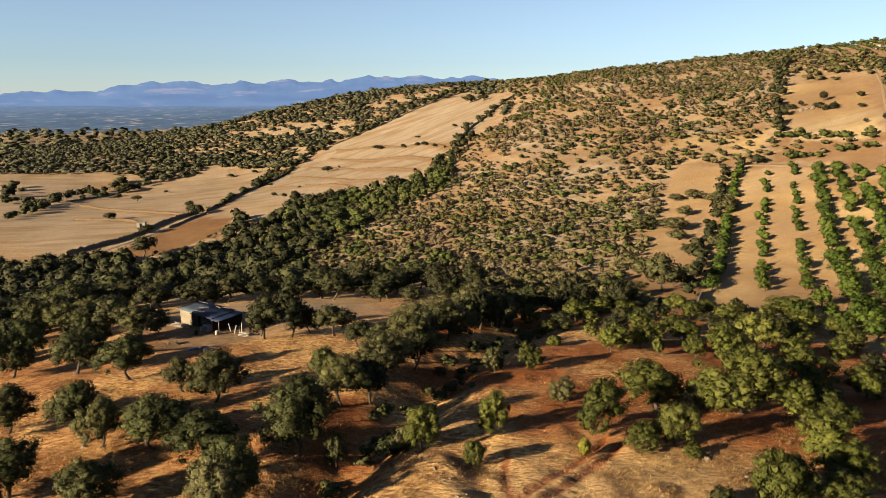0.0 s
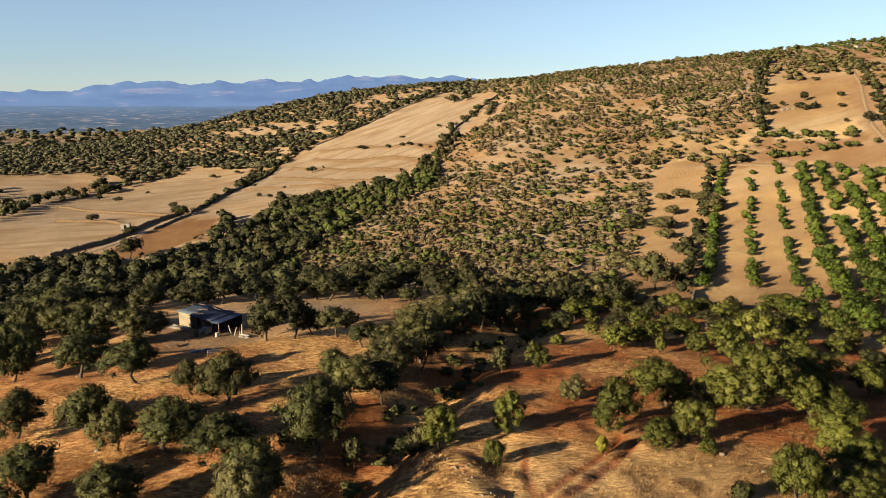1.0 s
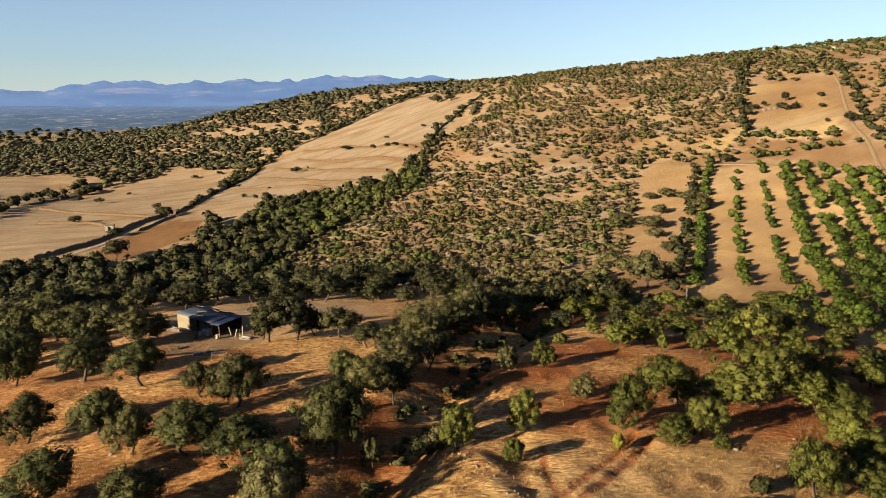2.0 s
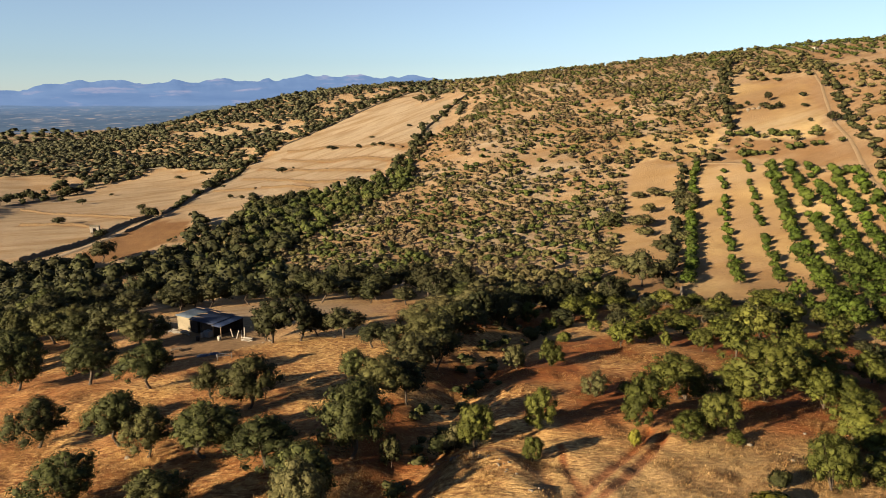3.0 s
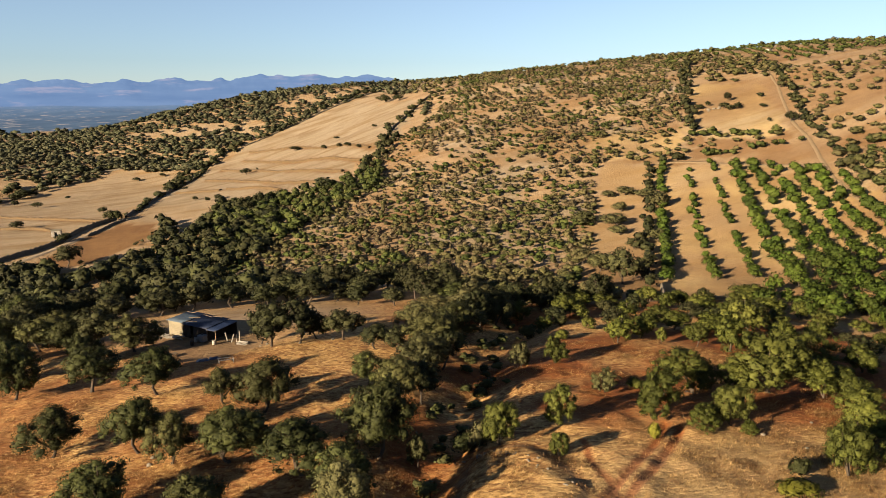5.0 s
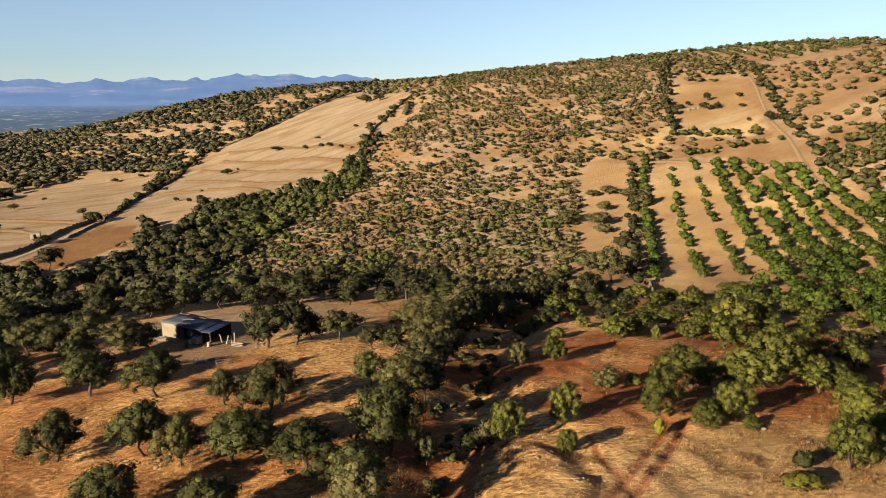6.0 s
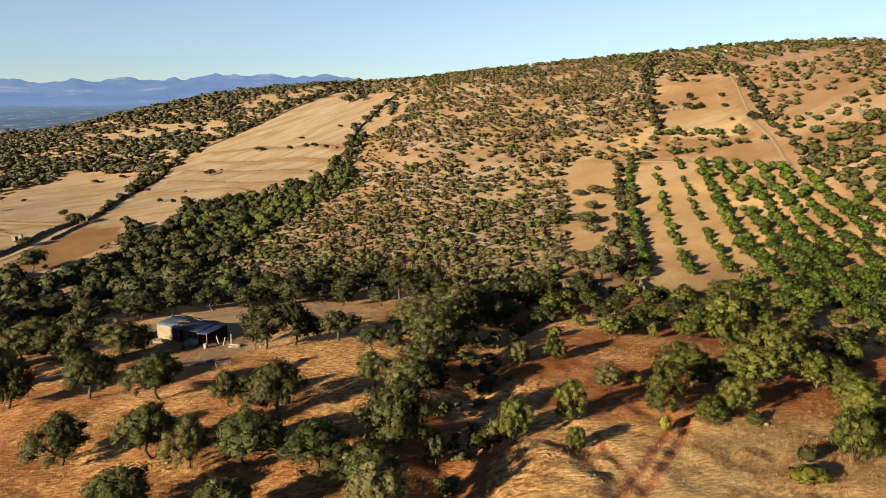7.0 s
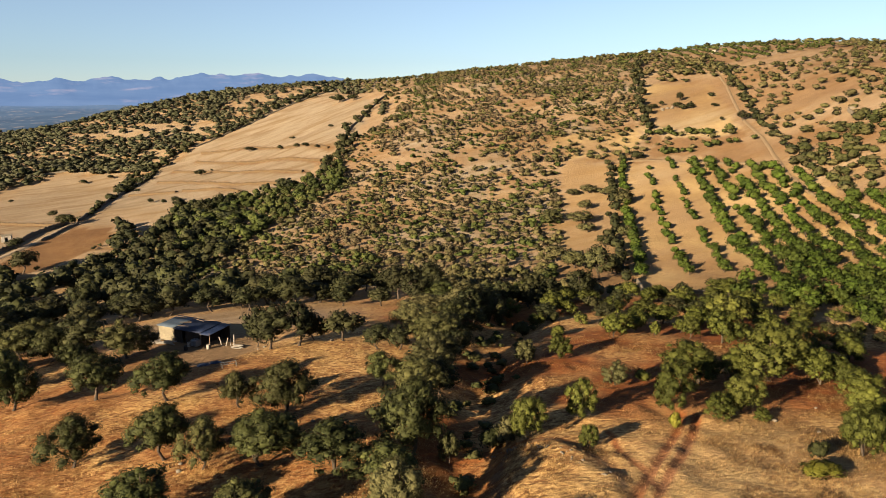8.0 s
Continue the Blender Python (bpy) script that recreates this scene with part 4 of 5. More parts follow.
pick = lattice(scrub[:, 0], scrub[:, 1], 7, 79)
heap("green_scrub", patterns, scrub[pick > 0.68], SCRUB_GREEN, "fresh green bushes among the hillside scrub", "scrub", 12)
heap("dry_scrub", twiggy, scrub[pick < 0.3], DRY_SCRUB, "grey-brown half-bare bushes among the hillside scrub", "scrub", 16)
scrub = scrub[(pick >= 0.3) & (pick <= 0.68)]
heap("scrub", fine, scrub[scrub[:, 1] < 205], SCRUB, "olive scrub at the foot of the hillside", "scrub", 18)
heap("scrub", patterns, scrub[scrub[:, 1] >= 205], SCRUB, "olive and oak scrub dotted over the reddish hillside", "scrub", 1)

tops = [low_plant(720 + i, 3, 54, 0.13) for i in range(6)]
RIDGE_LAND = [(90, 440), (52, 440), (30, 420), (50, 500), (16, 610), (-32, 520), (-79, 565), (-108, 515), (-170, 556), (-300, 545), (-420, 700), (-380, 1000), (60, 950), (420, 700), (480, 400), (330, 330), (200, 350), (170, 378)]


GROVE_LAND = [(212, 430), (198, 380), (226, 352), (262, 345), (310, 395), (290, 470), (232, 475)]
CREST_WOOD = [(174, 388), (187, 376), (200, 358), (212, 352), (228, 404), (219, 437), (198, 436)]


def open_ground(x, y):
    k = np.clip(np.where(x > 40, 0.85, 0.62) + (lattice(x, y, 50, 74) - 0.45) * np.where(x > 40, 1.6, 3), 0.06, 1)
    for poly in (FIELD_A, FIELD_B, PLOT, SCRUB_LAND, STRIP, YELLOW_SLOPE, GROVE_LAND, CREST_WOOD):
        k = np.where(inside(x, y, poly), 0, k)
    return k


ridge = scattered(15000, RIDGE_LAND, 63, 4.3, (3.0, 7.0), (0.4, 0.6), lambda x, y: open_ground(x, y) * (x > 40))
heap("hill_woods", tops, ridge, SCRUB, "oak scrub over the hilltop", "woods", 2)
western_slope = scattered(9000, [(-112, 480), (-112, 545), (-80, 575), (-60, 700), (-60, 960), (-420, 960), (-420, 560), (-260, 548), (-215, 500), (-170, 556)], 60, 5.2, (5.5, 10.0), (0.45, 0.62), lambda x, y: np.where(inside(x, y, FIELD_A), 0, np.where(inside(x, y, STRIP), 0.3, 1) * np.clip(0.42 + (lattice(x, y, 38, 57) - 0.45) * 2.6, 0.05, 1)))
heap("slope_woods", [low_plant(735 + i, 3, 34, 0.17) for i in range(6)], western_slope, WOODS, "dark oak woods beyond the field wall", "woods", 17)
slope = scattered(24000, [(p, q) for p, q in RIDGE_LAND if p < 100] + [(41, 600), (41, 960)], 69, 4.8, (3.8, 8.6), (0.42, 0.62), lambda x, y: open_ground(x, y) * (x <= 40))
heap("slope_woods", [low_plant(730 + i, 3, 34, 0.17) for i in range(6)], slope, WOODS, "dark oak woods over the far slope", "woods", 10)
EAST_LAND = [(122, 166), (138, 215), (161, 266), (195, 335), (200, 350), (330, 330), (330, 200), (180, 110), (150, 130)]
east = scattered(4500, EAST_LAND, 64, 4.0, (2.4, 5.6), (0.5, 0.75), lambda x, y: np.clip(np.where((y > 212) & (y < 262), 0.3, 0.58) + np.clip((195 - y) / 60, 0, 0.4) + (lattice(x, y, 26, 75) - 0.5) * 2.2, 0.08, 1) * (line_distance(x, y, TRACK) > 4))
heap("hillside_bushes", patterns, east, SCRUB, "green bushes on the tan hillside beside the track", "scrub", 3)
by_track = scattered(900, [(124, 160), (133, 196), (146, 222), (158, 226), (182, 200), (168, 150), (140, 128)], 99, 3.6, (3.0, 5.4), (0.55, 0.8))
by_track = by_track[(line_distance(by_track[:, 0], by_track[:, 1], TRACK) > 4.5) & (by_track[:, 0] > np.interp(by_track[:, 1], [160, 194, 237, 266], [119, 128, 149, 161]) + 4)]
heap("track_thicket", wood_rest, by_track[by_track[:, 1] < 214], OAK, "dense green oaks beside the hill track", "thicket", 15)
FAR_LAND = [(-1500, 560), (-420, 480), (-330, 548), (-420, 700), (-380, 1000), (60, 950), (200, 1200), (150, 2300), (-500, 2300), (-900, 1700), (-1300, 1400)]
far = scattered(9000, FAR_LAND, 65, 12.0, (10, 19), (0.4, 0.6), lambda x, y: np.clip(0.72 + (lattice(x, y, 130, 76) - 0.45) * 2.4, 0.06, 1) * np.clip((1420 - np.hypot(x, y)) / 250, 0, 1))
heap("far_woods", [low_plant(740 + i, 1, 8, 0.36) for i in range(5)], far, WOODS, "far dark oak woods on the plain", "woods", 4)


def along_line(line, gap, spread, wide, tall, seed):
    """Places strung along a line."""
    rng, out = np.random.default_rng(seed), []
    for (ax, ay), (bx, by) in zip(line, line[1:]):
        n = int(math.hypot(bx - ax, by - ay) / gap)
        for i in range(n):
            k, w = (i + rng.uniform(0, 1)) / n, rng.uniform(*wide)
            out.append((ax + (bx - ax) * k + rng.normal() * spread, ay + (by - ay) * k + rng.normal() * spread, w, w * rng.uniform(*tall)))
    return out


edges = along_line(FIELD_WALL[:4], 7.5, 1.5, (2.2, 5.5), (0.6, 0.85), 81) + along_line([(x - 5, y + 5) for x, y in FIELD_WALL[2:]], 2.6, 4.0, (4, 8.5), (0.55, 0.8), 82)
edges += along_line(SLOPE_WALL, 5.0, 2.0, (2.5, 6), (0.6, 0.85), 83) + along_line(WEST_WALL, 7.0, 3.0, (3, 7), (0.6, 0.85), 84) + along_line([(x - 1.8, y + 0.8) for x, y in ORCHARD_WALL[1:]], 4.2, 0.7, (2.6, 4.6), (0.7, 0.95), 85)
edges += along_line([(-6, 330), (3, 350), (8, 372), (20, 384)], 3.0, 2.5, (4, 7), (0.6, 0.9), 86) + along_line([(-70, 322), (-40, 318), (-14, 326)], 3.5, 3.0, (4, 7), (0.6, 0.85), 87)
edges += along_line([(-84, 304), (-81, 286), (-80, 268)], 3.0, 2.0, (4.5, 7.5), (0.65, 0.85), 88) + along_line([(-104, 254), (-88, 280)], 2.2, 0.6, (1.6, 2.8), (0.6, 0.8), 89)
edges += along_line([(106, 262), (118, 262)], 3.0, 2.5, (3, 5.5), (0.6, 0.85), 90)
edges += along_line([(132, 293), (168, 376), (190, 420)], 4.0, 1.8, (3, 5.5), (0.7, 1.0), 93) + along_line([(x + 3.5, y - 2) for x, y in TRACK[:7]], 5.0, 1.2, (3, 5), (0.65, 0.9), 94)
edges += along_line([(-206, 346), (-232, 425), (-238, 470), (-222, 538), (-182, 572)], 6.0, 2.5, (5, 9.5), (0.6, 0.8), 97) + along_line([(-222, 395), (-262, 440), (-300, 505)], 7.0, 6.0, (5, 9), (0.6, 0.8), 98)
edges += along_line([(150, 312), (180, 318)], 7.0, 3.0, (2.5, 4.5), (0.6, 0.8), 95)
edges = np.array(edges)
edges = edges[~inside(edges[:, 0], edges[:, 1], RED_FIELD)]
heap("hedgerow", patterns, edges, DARK_OAK, "dark evergreen oaks and bushes along field walls", "hedgerow", 5)
thicket = scattered(3000, [(-100, 236), (-78, 262), (-66, 318), (-40, 318), (-40, 250), (-62, 212)], 92, 4.0, (4, 7.5), (0.6, 0.85), lambda x, y: 1.0 - inside(x + 1, y + 9, RED_FIELD) - inside(x - 2, y + 2, RED_FIELD))
heap("oak_thicket", fine, thicket, DARK_OAK, "dense dark oak thicket at the foot of the hill", "thicket", 6)
lower = scattered(3000, [(-66, 319), (-13, 322), (4, 344), (4, 310), (-36, 262), (-60, 258)], 96, 3.6, (3.2, 6.5), (0.6, 0.85))
heap("oak_thicket", fine, lower, SCRUB_GREEN, "dense green thicket below the stubble field", "thicket", 13)
# made-up low bushes that darken the shadowed grass of the gully
brambles = scattered(3000, [(-14, 54), (-4, 52), (2, 64), (8, 84), (20, 108), (6, 112), (-4, 90), (-10, 70)], 98, 1.5, (1.0, 2.4), (0.4, 0.7), lambda x, y: np.clip(1.25 - line_distance(x, y, [(-9, 54), (-5, 66), (-1, 77), (3, 88), (8, 99), (14, 111)]) / 4, 0, 1) * 0.12)
heap("brambles", fine, brambles, OAK, "low dark bushes added in the gully to deepen its shade", "brambles", 14)
rng = random.Random(77)
row_way, row_side = Vector((0.267, 0.964)), Vector((0.964, -0.267))
plateau = []
for j in range(-4, 9):
    for i in range(-8, 10):
        p = Vector((250.6, 424.2)) + row_side * (8.5 * j + rng.uniform(-0.5, 0.5)) + row_way * (6.6 * i + rng.uniform(-0.8, 0.8))
        if bool(inside(p.x, p.y, GROVE_LAND)) and not bool(inside(p.x, p.y, CREST_WOOD)) and rng.random() > 0.08:
            w = rng.uniform(3.2, 4.6)
            plateau.append((p.x, p.y, w, w * rng.uniform(0.6, 0.8)))
heap("hilltop_grove", patterns, np.array(plateau), SCRUB_GREEN, "young trees in rows on the hilltop", "grove", 7)
crest = scattered(900, CREST_WOOD, 101, 4.2, (3.6, 7.0), (0.5, 0.7), lambda x, y: np.where(x - 0.55 * (y - 376) > 187, 1.0, 0.4))
heap("crest_wood", tops, crest, SCRUB, "oak wood between the yellow plot and the hilltop", "woods", 19)
terrace_hedge = along_line([(130, 291), (138, 283), (144, 271), (150, 259)], 2.6, 1.2, (3.2, 5.6), (0.55, 0.8), 102) + along_line([(122, 264), (130, 250)], 2.4, 0.9, (3.2, 5.4), (0.6, 0.8), 103) + along_line([(135, 253), (142, 244), (146, 240)], 2.6, 1.2, (3.0, 5.0), (0.6, 0.8), 104)
heap("terrace_hedge", patterns, np.array(terrace_hedge), SCRUB_GREEN, "dark green hedges along the terraces below the plot", "hedgerow", 20)


upper = scattered(900, [(92, 282), (106, 264), (130, 256), (154, 252), (136, 292), (164, 372), (140, 385), (110, 320)], 70, 4.0, (2.2, 4.4), (0.5, 0.75), lambda x, y: np.clip((lattice(x, y, 12, 78) - 0.3) * 2, 0.08, 1) * (line_distance(x, y, TRACK) > 5))
heap("slope_bushes", patterns, upper, SCRUB, "scattered green bushes above the orchard", "scrub", 11)


# ---- dry grass ----
def grass():
    m, nt, b = material("straw_blades", 0.9, 0.05)
    g = nt.nodes.new("ShaderNodeNewGeometry")
    co = world_coord(nt)
    c = mix(nt, g.outputs["Random Per Island"], (0.2702, 0.1589, 0.0597), (0.386, 0.2432, 0.0981))
    tussock = world_coord(nt, (0.75, 1.3, 1.0))
    c = mix(nt, noise_fac(nt, 0.3, 5, 0.4, 0.62, co), c, (0.1948, 0.1045, 0.0382))
    c = mix(nt, noise_fac(nt, 1.6, 4, 0.46, 0.6, tussock), c, (0.1156, 0.0546, 0.0203))
    c = mix(nt, noise_fac(nt, 2.0, 5, 0.5, 0.62, tussock), c, (0.4382, 0.3042, 0.1407))
    nt.links.new(c, b.inputs["Base Color"])
    return m


def tufts(count, poly, seed, tall, spread, blades, keep):
    """Leaning blades in tussocks over a stretch of land."""
    rng = np.random.default_rng(seed)
    xs, ys = [p[0] for p in poly], [p[1] for p in poly]
    x, y = rng.uniform(min(xs), max(xs), count), rng.uniform(min(ys), max(ys), count)
    ok = inside(x, y, poly) & (keep(x, y) > rng.uniform(0, 1, count))
    size = np.repeat(rng.uniform(0.55, 1.25, ok.sum()) * (0.6 + 0.7 * lattice(x[ok], y[ok], 1.6, 93)), blades)
    lean = np.repeat(rng.normal(size=(ok.sum(), 2)) * 0.3 + (0.35, 0.15), blades, 0)
    x, y = np.repeat(x[ok], blades), np.repeat(y[ok], blades)
    n = len(x)
    ox, oy = rng.normal(size=n), rng.normal(size=n)
    x, y = x + ox * spread, y + oy * spread
    z = height(x, y) - 0.04
    a, h, w = rng.uniform(0, 6.28, n), rng.uniform(*tall, n) * size * np.clip(1.25 - (y - 45) / 80, 0.6, 1), rng.uniform(0.006, 0.014, n)
    dx, dy = np.cos(a) * w, np.sin(a) * w
    lx, ly = (lean[:, 0] + ox * 0.35) * h, (lean[:, 1] + oy * 0.35) * h
    v = np.stack([np.stack([x - dx, y - dy, z], 1), np.stack([x + dx, y + dy, z], 1), np.stack([x + lx, y + ly, z + h], 1)], 1).reshape(-1, 3)
    return v, np.arange(len(v)).reshape(-1, 3)


def meadow(x, y):
    k = (lattice(x, y, 3.5, 95) * 0.5 + lattice(x, y, 11, 96) * 0.5 - 0.4) * 3.4
    r = np.minimum(np.minimum(line_distance(x, y, RUT_A), line_distance(x, y, RUT_B)), line_distance(x, y, RUT_C))
    return np.clip(k + np.where(y < 57, 0.75, 0) + np.where(x < -9, 0.35, 0), 0.02, 1) * (r > 0.45) * np.clip((lattice(x, y, 2.1, 92) * 0.6 + lattice(x, y, 0.9, 91) * 0.4 - 0.36) * 5, 0.05, 1) * (1 - near_zone(x, y, -35, 104, 6, 4)) * np.clip(1.5 - (y - 40) / 50, 0.25, 1)


MEADOW = [(-58, 48), (-30, 38), (40, 34), (48, 60), (30, 92), (-28, 102), (-60, 84)]
v, f = tufts(190000, MEADOW, 97, (0.14, 0.38), 0.3, 7, meadow)
grass_mesh = mesh_of("dry_grass", v, [f], [grass()])
blade_way = np.repeat(np.random.default_rng(12).normal(size=(len(v) // 3, 3)) * 0.6 + (0.0, 0.0, 0.8), 3, 0)
set_normals(grass_mesh, unit(blade_way))
tagged(new("dry_grass", grass_mesh), "straw-coloured dry grass tufts over the slope", "grass", kind="stuff")


# ---- field walls ----
def stone_wall(name, line, tall, thick, seed, label, step=0.7):
    """A dry stone wall of uneven top along a line."""
    rng = np.random.default_rng(seed)
    rings = []
    for (ax, ay), (bx, by) in zip(line, line[1:]):
        d = math.hypot(bx - ax, by - ay)
        px, py = -(by - ay) / d, (bx - ax) / d
        for i in range(max(2, int(d / step))):
            k = i / max(2, int(d / step))
            x, y = ax + (bx - ax) * k, ay + (by - ay) * k
            z, h = ground_z(x, y), tall * rng.uniform(0.7, 1.1)
            ring = [(-0.5, -0.4), (-0.5, 0.45 * h), (-0.38, 0.8 * h), (-0.2, h), (0.22, 0.97 * h), (0.4, 0.75 * h), (0.5, 0.4 * h), (0.5, -0.4)]
            rings.append([(x + px * (u * thick + rng.normal() * 0.04), y + py * (u * thick + rng.normal() * 0.04), z + w + rng.normal() * 0.04) for u, w in ring])
    n, m = len(rings), 8
    v = np.array(rings).reshape(-1, 3)
    f = np.array([(i * m + j, (i + 1) * m + j, (i + 1) * m + j + 1, i * m + j + 1) for i in range(n - 1) for j in range(m - 1)])
    return tagged(new(name, mesh_of(name, v, [f], [STONE])), label, "stone wall")


stone_wall("stone_wall", [(-136, 259), (-131.5, 267), (-126, 277), (-121.6, 290), (-119.5, 309), (-114.4, 323), (-111, 330)], 1.8, 0.8, 1, "dry stone wall beside the pale farm lane")
stone_wall("stone_wall", [(-112.6, 297), (-109, 317), (-106, 325)], 1.1, 0.7, 2, "dry stone wall between the lane and the red field")
stone_wall("stone_wall", FIELD_WALL[:4], 1.7, 0.9, 3, "dark dry stone wall between two stubble fields", 1.5)
stone_wall("stone_wall", FIELD_WALL[4:], 1.2, 0.8, 4, "dry stone wall along the top of the stubble field", 1.5)
stone_wall("stone_wall", SLOPE_WALL, 1.3, 0.9, 5, "dark dry stone wall beside the scrub hill", 1.5)
stone_wall("stone_wall", WEST_WALL, 1.1, 0.8, 6, "low dry stone wall at the far field edge", 1.5)
stone_wall("stone_wall", [(46, 127.5), (51.6, 141)], 1.2, 0.6, 7, "grey dry stone wall at the foot of the orchard")
stone_wall("stone_wall", [(45.5, 126), (47.6, 122.6), (51, 122.4), (57.5, 121.6)], 0.9, 0.7, 8, "low broken stone wall below the orchard", 0.5)
stone_wall("stone_wall", [(73.6, 120), (70, 114.4), (65.2, 106.6)], 1.0, 0.9, 9, "pale tumbled stone wall among orchard trees", 0.5)
stone_wall("stone_wall", [(99, 158), (97.8, 152.5), (97, 148)], 0.9, 1.3, 10, "pale stony bank among orchard trees", 0.5)


# brown grass, darkened to carry the thin shadow line of each bank too
SHADED_BANK_GRASS = plain("shaded_bank_grass", (0.0711, 0.0465, 0.0219), (0.0383, 0.0246, 0.012), 1.0, relief=0.8)
for i, line in enumerate(TERRACES):
    b = stone_wall("grass_bank", line, 1.0, 1.8, 50 + i, "low dark grassy terrace bank across the stubble field", 2.0)
    b.data.materials.clear()
    b.data.materials.append(SHADED_BANK_GRASS)
    tagged(b, category="bank", kind="structure")


def rock(name, seed, mat, label):
    rng = np.random.default_rng(seed)
    bv, bf = BALLS[2]
    v = bv * (1 + rng.normal(size=(len(bv), 1)) * 0.12) * (1, 0.8, 0.6)
    return tagged(new(name, mesh_of(name, v, [bf], [mat])), label, "stone")


PALE_STONE = plain("pale_stone", (0.1204, 0.104, 0.0821), (0.0766, 0.0629, 0.0492), 2.0, relief=0.6)
stones = [rock("stone", 20 + i, PALE_STONE, "pale weathered stone lying in dry grass") for i in range(3)]
rng = random.Random(31)
for i in range(46):
    k = rng.uniform(0, 1)
    x = float(np.interp(k, [0, 0.3, 0.6, 0.8, 1], [-5.6, -2.8, -1.0, 0.0, 1.1])) + rng.gauss(0, 0.28)
    y = float(np.interp(k, [0, 0.3, 0.6, 0.8, 1], [58.4, 57.0, 54.6, 52.1, 48.4])) + rng.gauss(0, 0.28)
    r = rng.uniform(0.06, 0.15)
    tagged(copy_thing(stones[i % 3], Matrix.Translation((x, y, ground_z(x, y) + r * 0.2)) @ Matrix.Rotation(rng.uniform(0, 6.3), 4, "Z") @ Matrix.Diagonal((r, r, r, 1))), group="stones of the bank rim")
for x, y in ((155, 322), (157, 321), (158.5, 319.5), (160, 321.5), (154, 320)):
    r = rng.uniform(0.6, 1.1)
    tagged(copy_thing(stones[1], Matrix.Translation((x, y, ground_z(x, y) + r * 0.2)) @ Matrix.Diagonal((r, r, r, 1))), "grey boulder in the yellow hillside plot", group="boulders")
for x, y in ((23.7, 52.2), (28.4, 58.3), (-26.5, 103.5), (-27.4, 102.8), (-17, 101), (-6, 104), (22, 56), (-21, 69), (-33, 62), (0.5, 96), (-33, 63.4)):
    r = rng.uniform(0.18, 0.34)
    tagged(copy_thing(stones[0], Matrix.Translation((x, y, ground_z(x, y) + r * 0.25)) @ Matrix.Rotation(rng.uniform(0, 6.3), 4, "Z") @ Matrix.Diagonal((r, r, r, 1))), group="scattered stones")
retire(stones)


# ---- the shed and its yard ----
def block(name, parent, mat, lo, hi, bevel=0.02, label="", tilt=None):
    bm = bmesh.new()
    bmesh.ops.create_cube(bm, size=1)
    size = [b - a for a, b in zip(lo, hi)]
    for vert in bm.verts:
        vert.co = Vector([(c + 0.5) * d + a for c, d, a in zip(vert.co, size, lo)])
    bmesh.ops.bevel(bm, geom=bm.edges[:], offset=min(bevel, min(size) * 0.3), segments=1, affect="EDGES")
    me = bpy.data.meshes.new(name)
    bm.to_mesh(me)
    bm.free()
    me.materials.append(mat)
    ob = part(name, me, parent, label)
    if tilt is not None:
        ob.matrix_basis = tilt
    return ob


def sheet(name, parent, mat, u0, u1, v0, v1, z_front, z_back, label, pitch=0.2, amp=0.03):
    """Corrugated roofing, ridges running from front to back."""
    n = int((u1 - u0) / pitch * 4)
    top = []
    for i in range(n + 1):
        u = u0 + (u1 - u0) * i / n
        w = amp * math.sin(2 * math.pi * u / pitch)
        for q in range(4):
            k = q / 3
            top.append((u, v0 + (v1 - v0) * k, z_front + (z_back - z_front) * k + w - 0.03 * math.sin(math.pi * k)))
    top = np.array(top)
    low = top - (0, 0, 0.012)
    m = len(top)
    f = [(i * 4 + q, (i + 1) * 4 + q, (i + 1) * 4 + q + 1, i * 4 + q + 1) for i in range(n) for q in range(3)]
    f += [tuple(m + k for k in reversed(q)) for q in f]
    f += [(i * 4, m + i * 4, m + (i + 1) * 4, (i + 1) * 4) for i in range(n)] + [(i * 4 + 3, (i + 1) * 4 + 3, m + (i + 1) * 4 + 3, m + i * 4 + 3) for i in range(n)]
    return part(name, mesh_of(name, np.concatenate([top, low]), [np.array(f)], [mat], True), parent, label)


CREAM = plain("cream_boards", (0.1368, 0.1204, 0.0876), (0.093, 0.081, 0.0575), 1.2)
DARK_WOOD = plain("dark_boards", (0.0246, 0.0197, 0.0164), (0.0137, 0.0115, 0.0099), 1.5)
GREY_ROOF = plain("grey_blue_roofing", (0.0532, 0.076, 0.1064), (0.0342, 0.0471, 0.0646), 0.8, 0.6, 0.3)
BLUE_ROOF = plain("dark_blue_roofing", (0.0061, 0.0129, 0.038), (0.0046, 0.0084, 0.0198), 0.8, 0.6, 0.3)
BRIGHT_BLUE = plain("blue_sheet", (0.0109, 0.0208, 0.0552), (0.0077, 0.0132, 0.0341), 1.2, 0.5, 0.3)
TANK = plain("pale_tank_plastic", (0.1094, 0.1313, 0.1587), (0.0821, 0.0958, 0.1149), 1.0, 0.5, 0.4)
WHITE = plain("weathered_white", (0.22, 0.205, 0.185), (0.15, 0.14, 0.125), 2.0)
METAL = plain("grey_metal", (0.1401, 0.1401, 0.1445), (0.0876, 0.0876, 0.0876), 3.0, 0.45, 0.5, metal=0.6)
PLANK = plain("weathered_plank", (0.1094, 0.0821, 0.0547), (0.0711, 0.052, 0.0356), 3.0)
YARD = -5.97
shed = new("shed")
shed.matrix_world = Matrix.Translation((-42.5, 113.8, YARD)) @ Matrix.Rotation(math.atan2(-5.9, 8.1), 4, "Z")
for k in range(8):
    block("board", shed, CREAM, (0.0, -0.03 - 0.002 * (k % 2), 0.005 + 0.29 * k), (3.1, 0.05, 0.29 + 0.29 * k), 0.012)
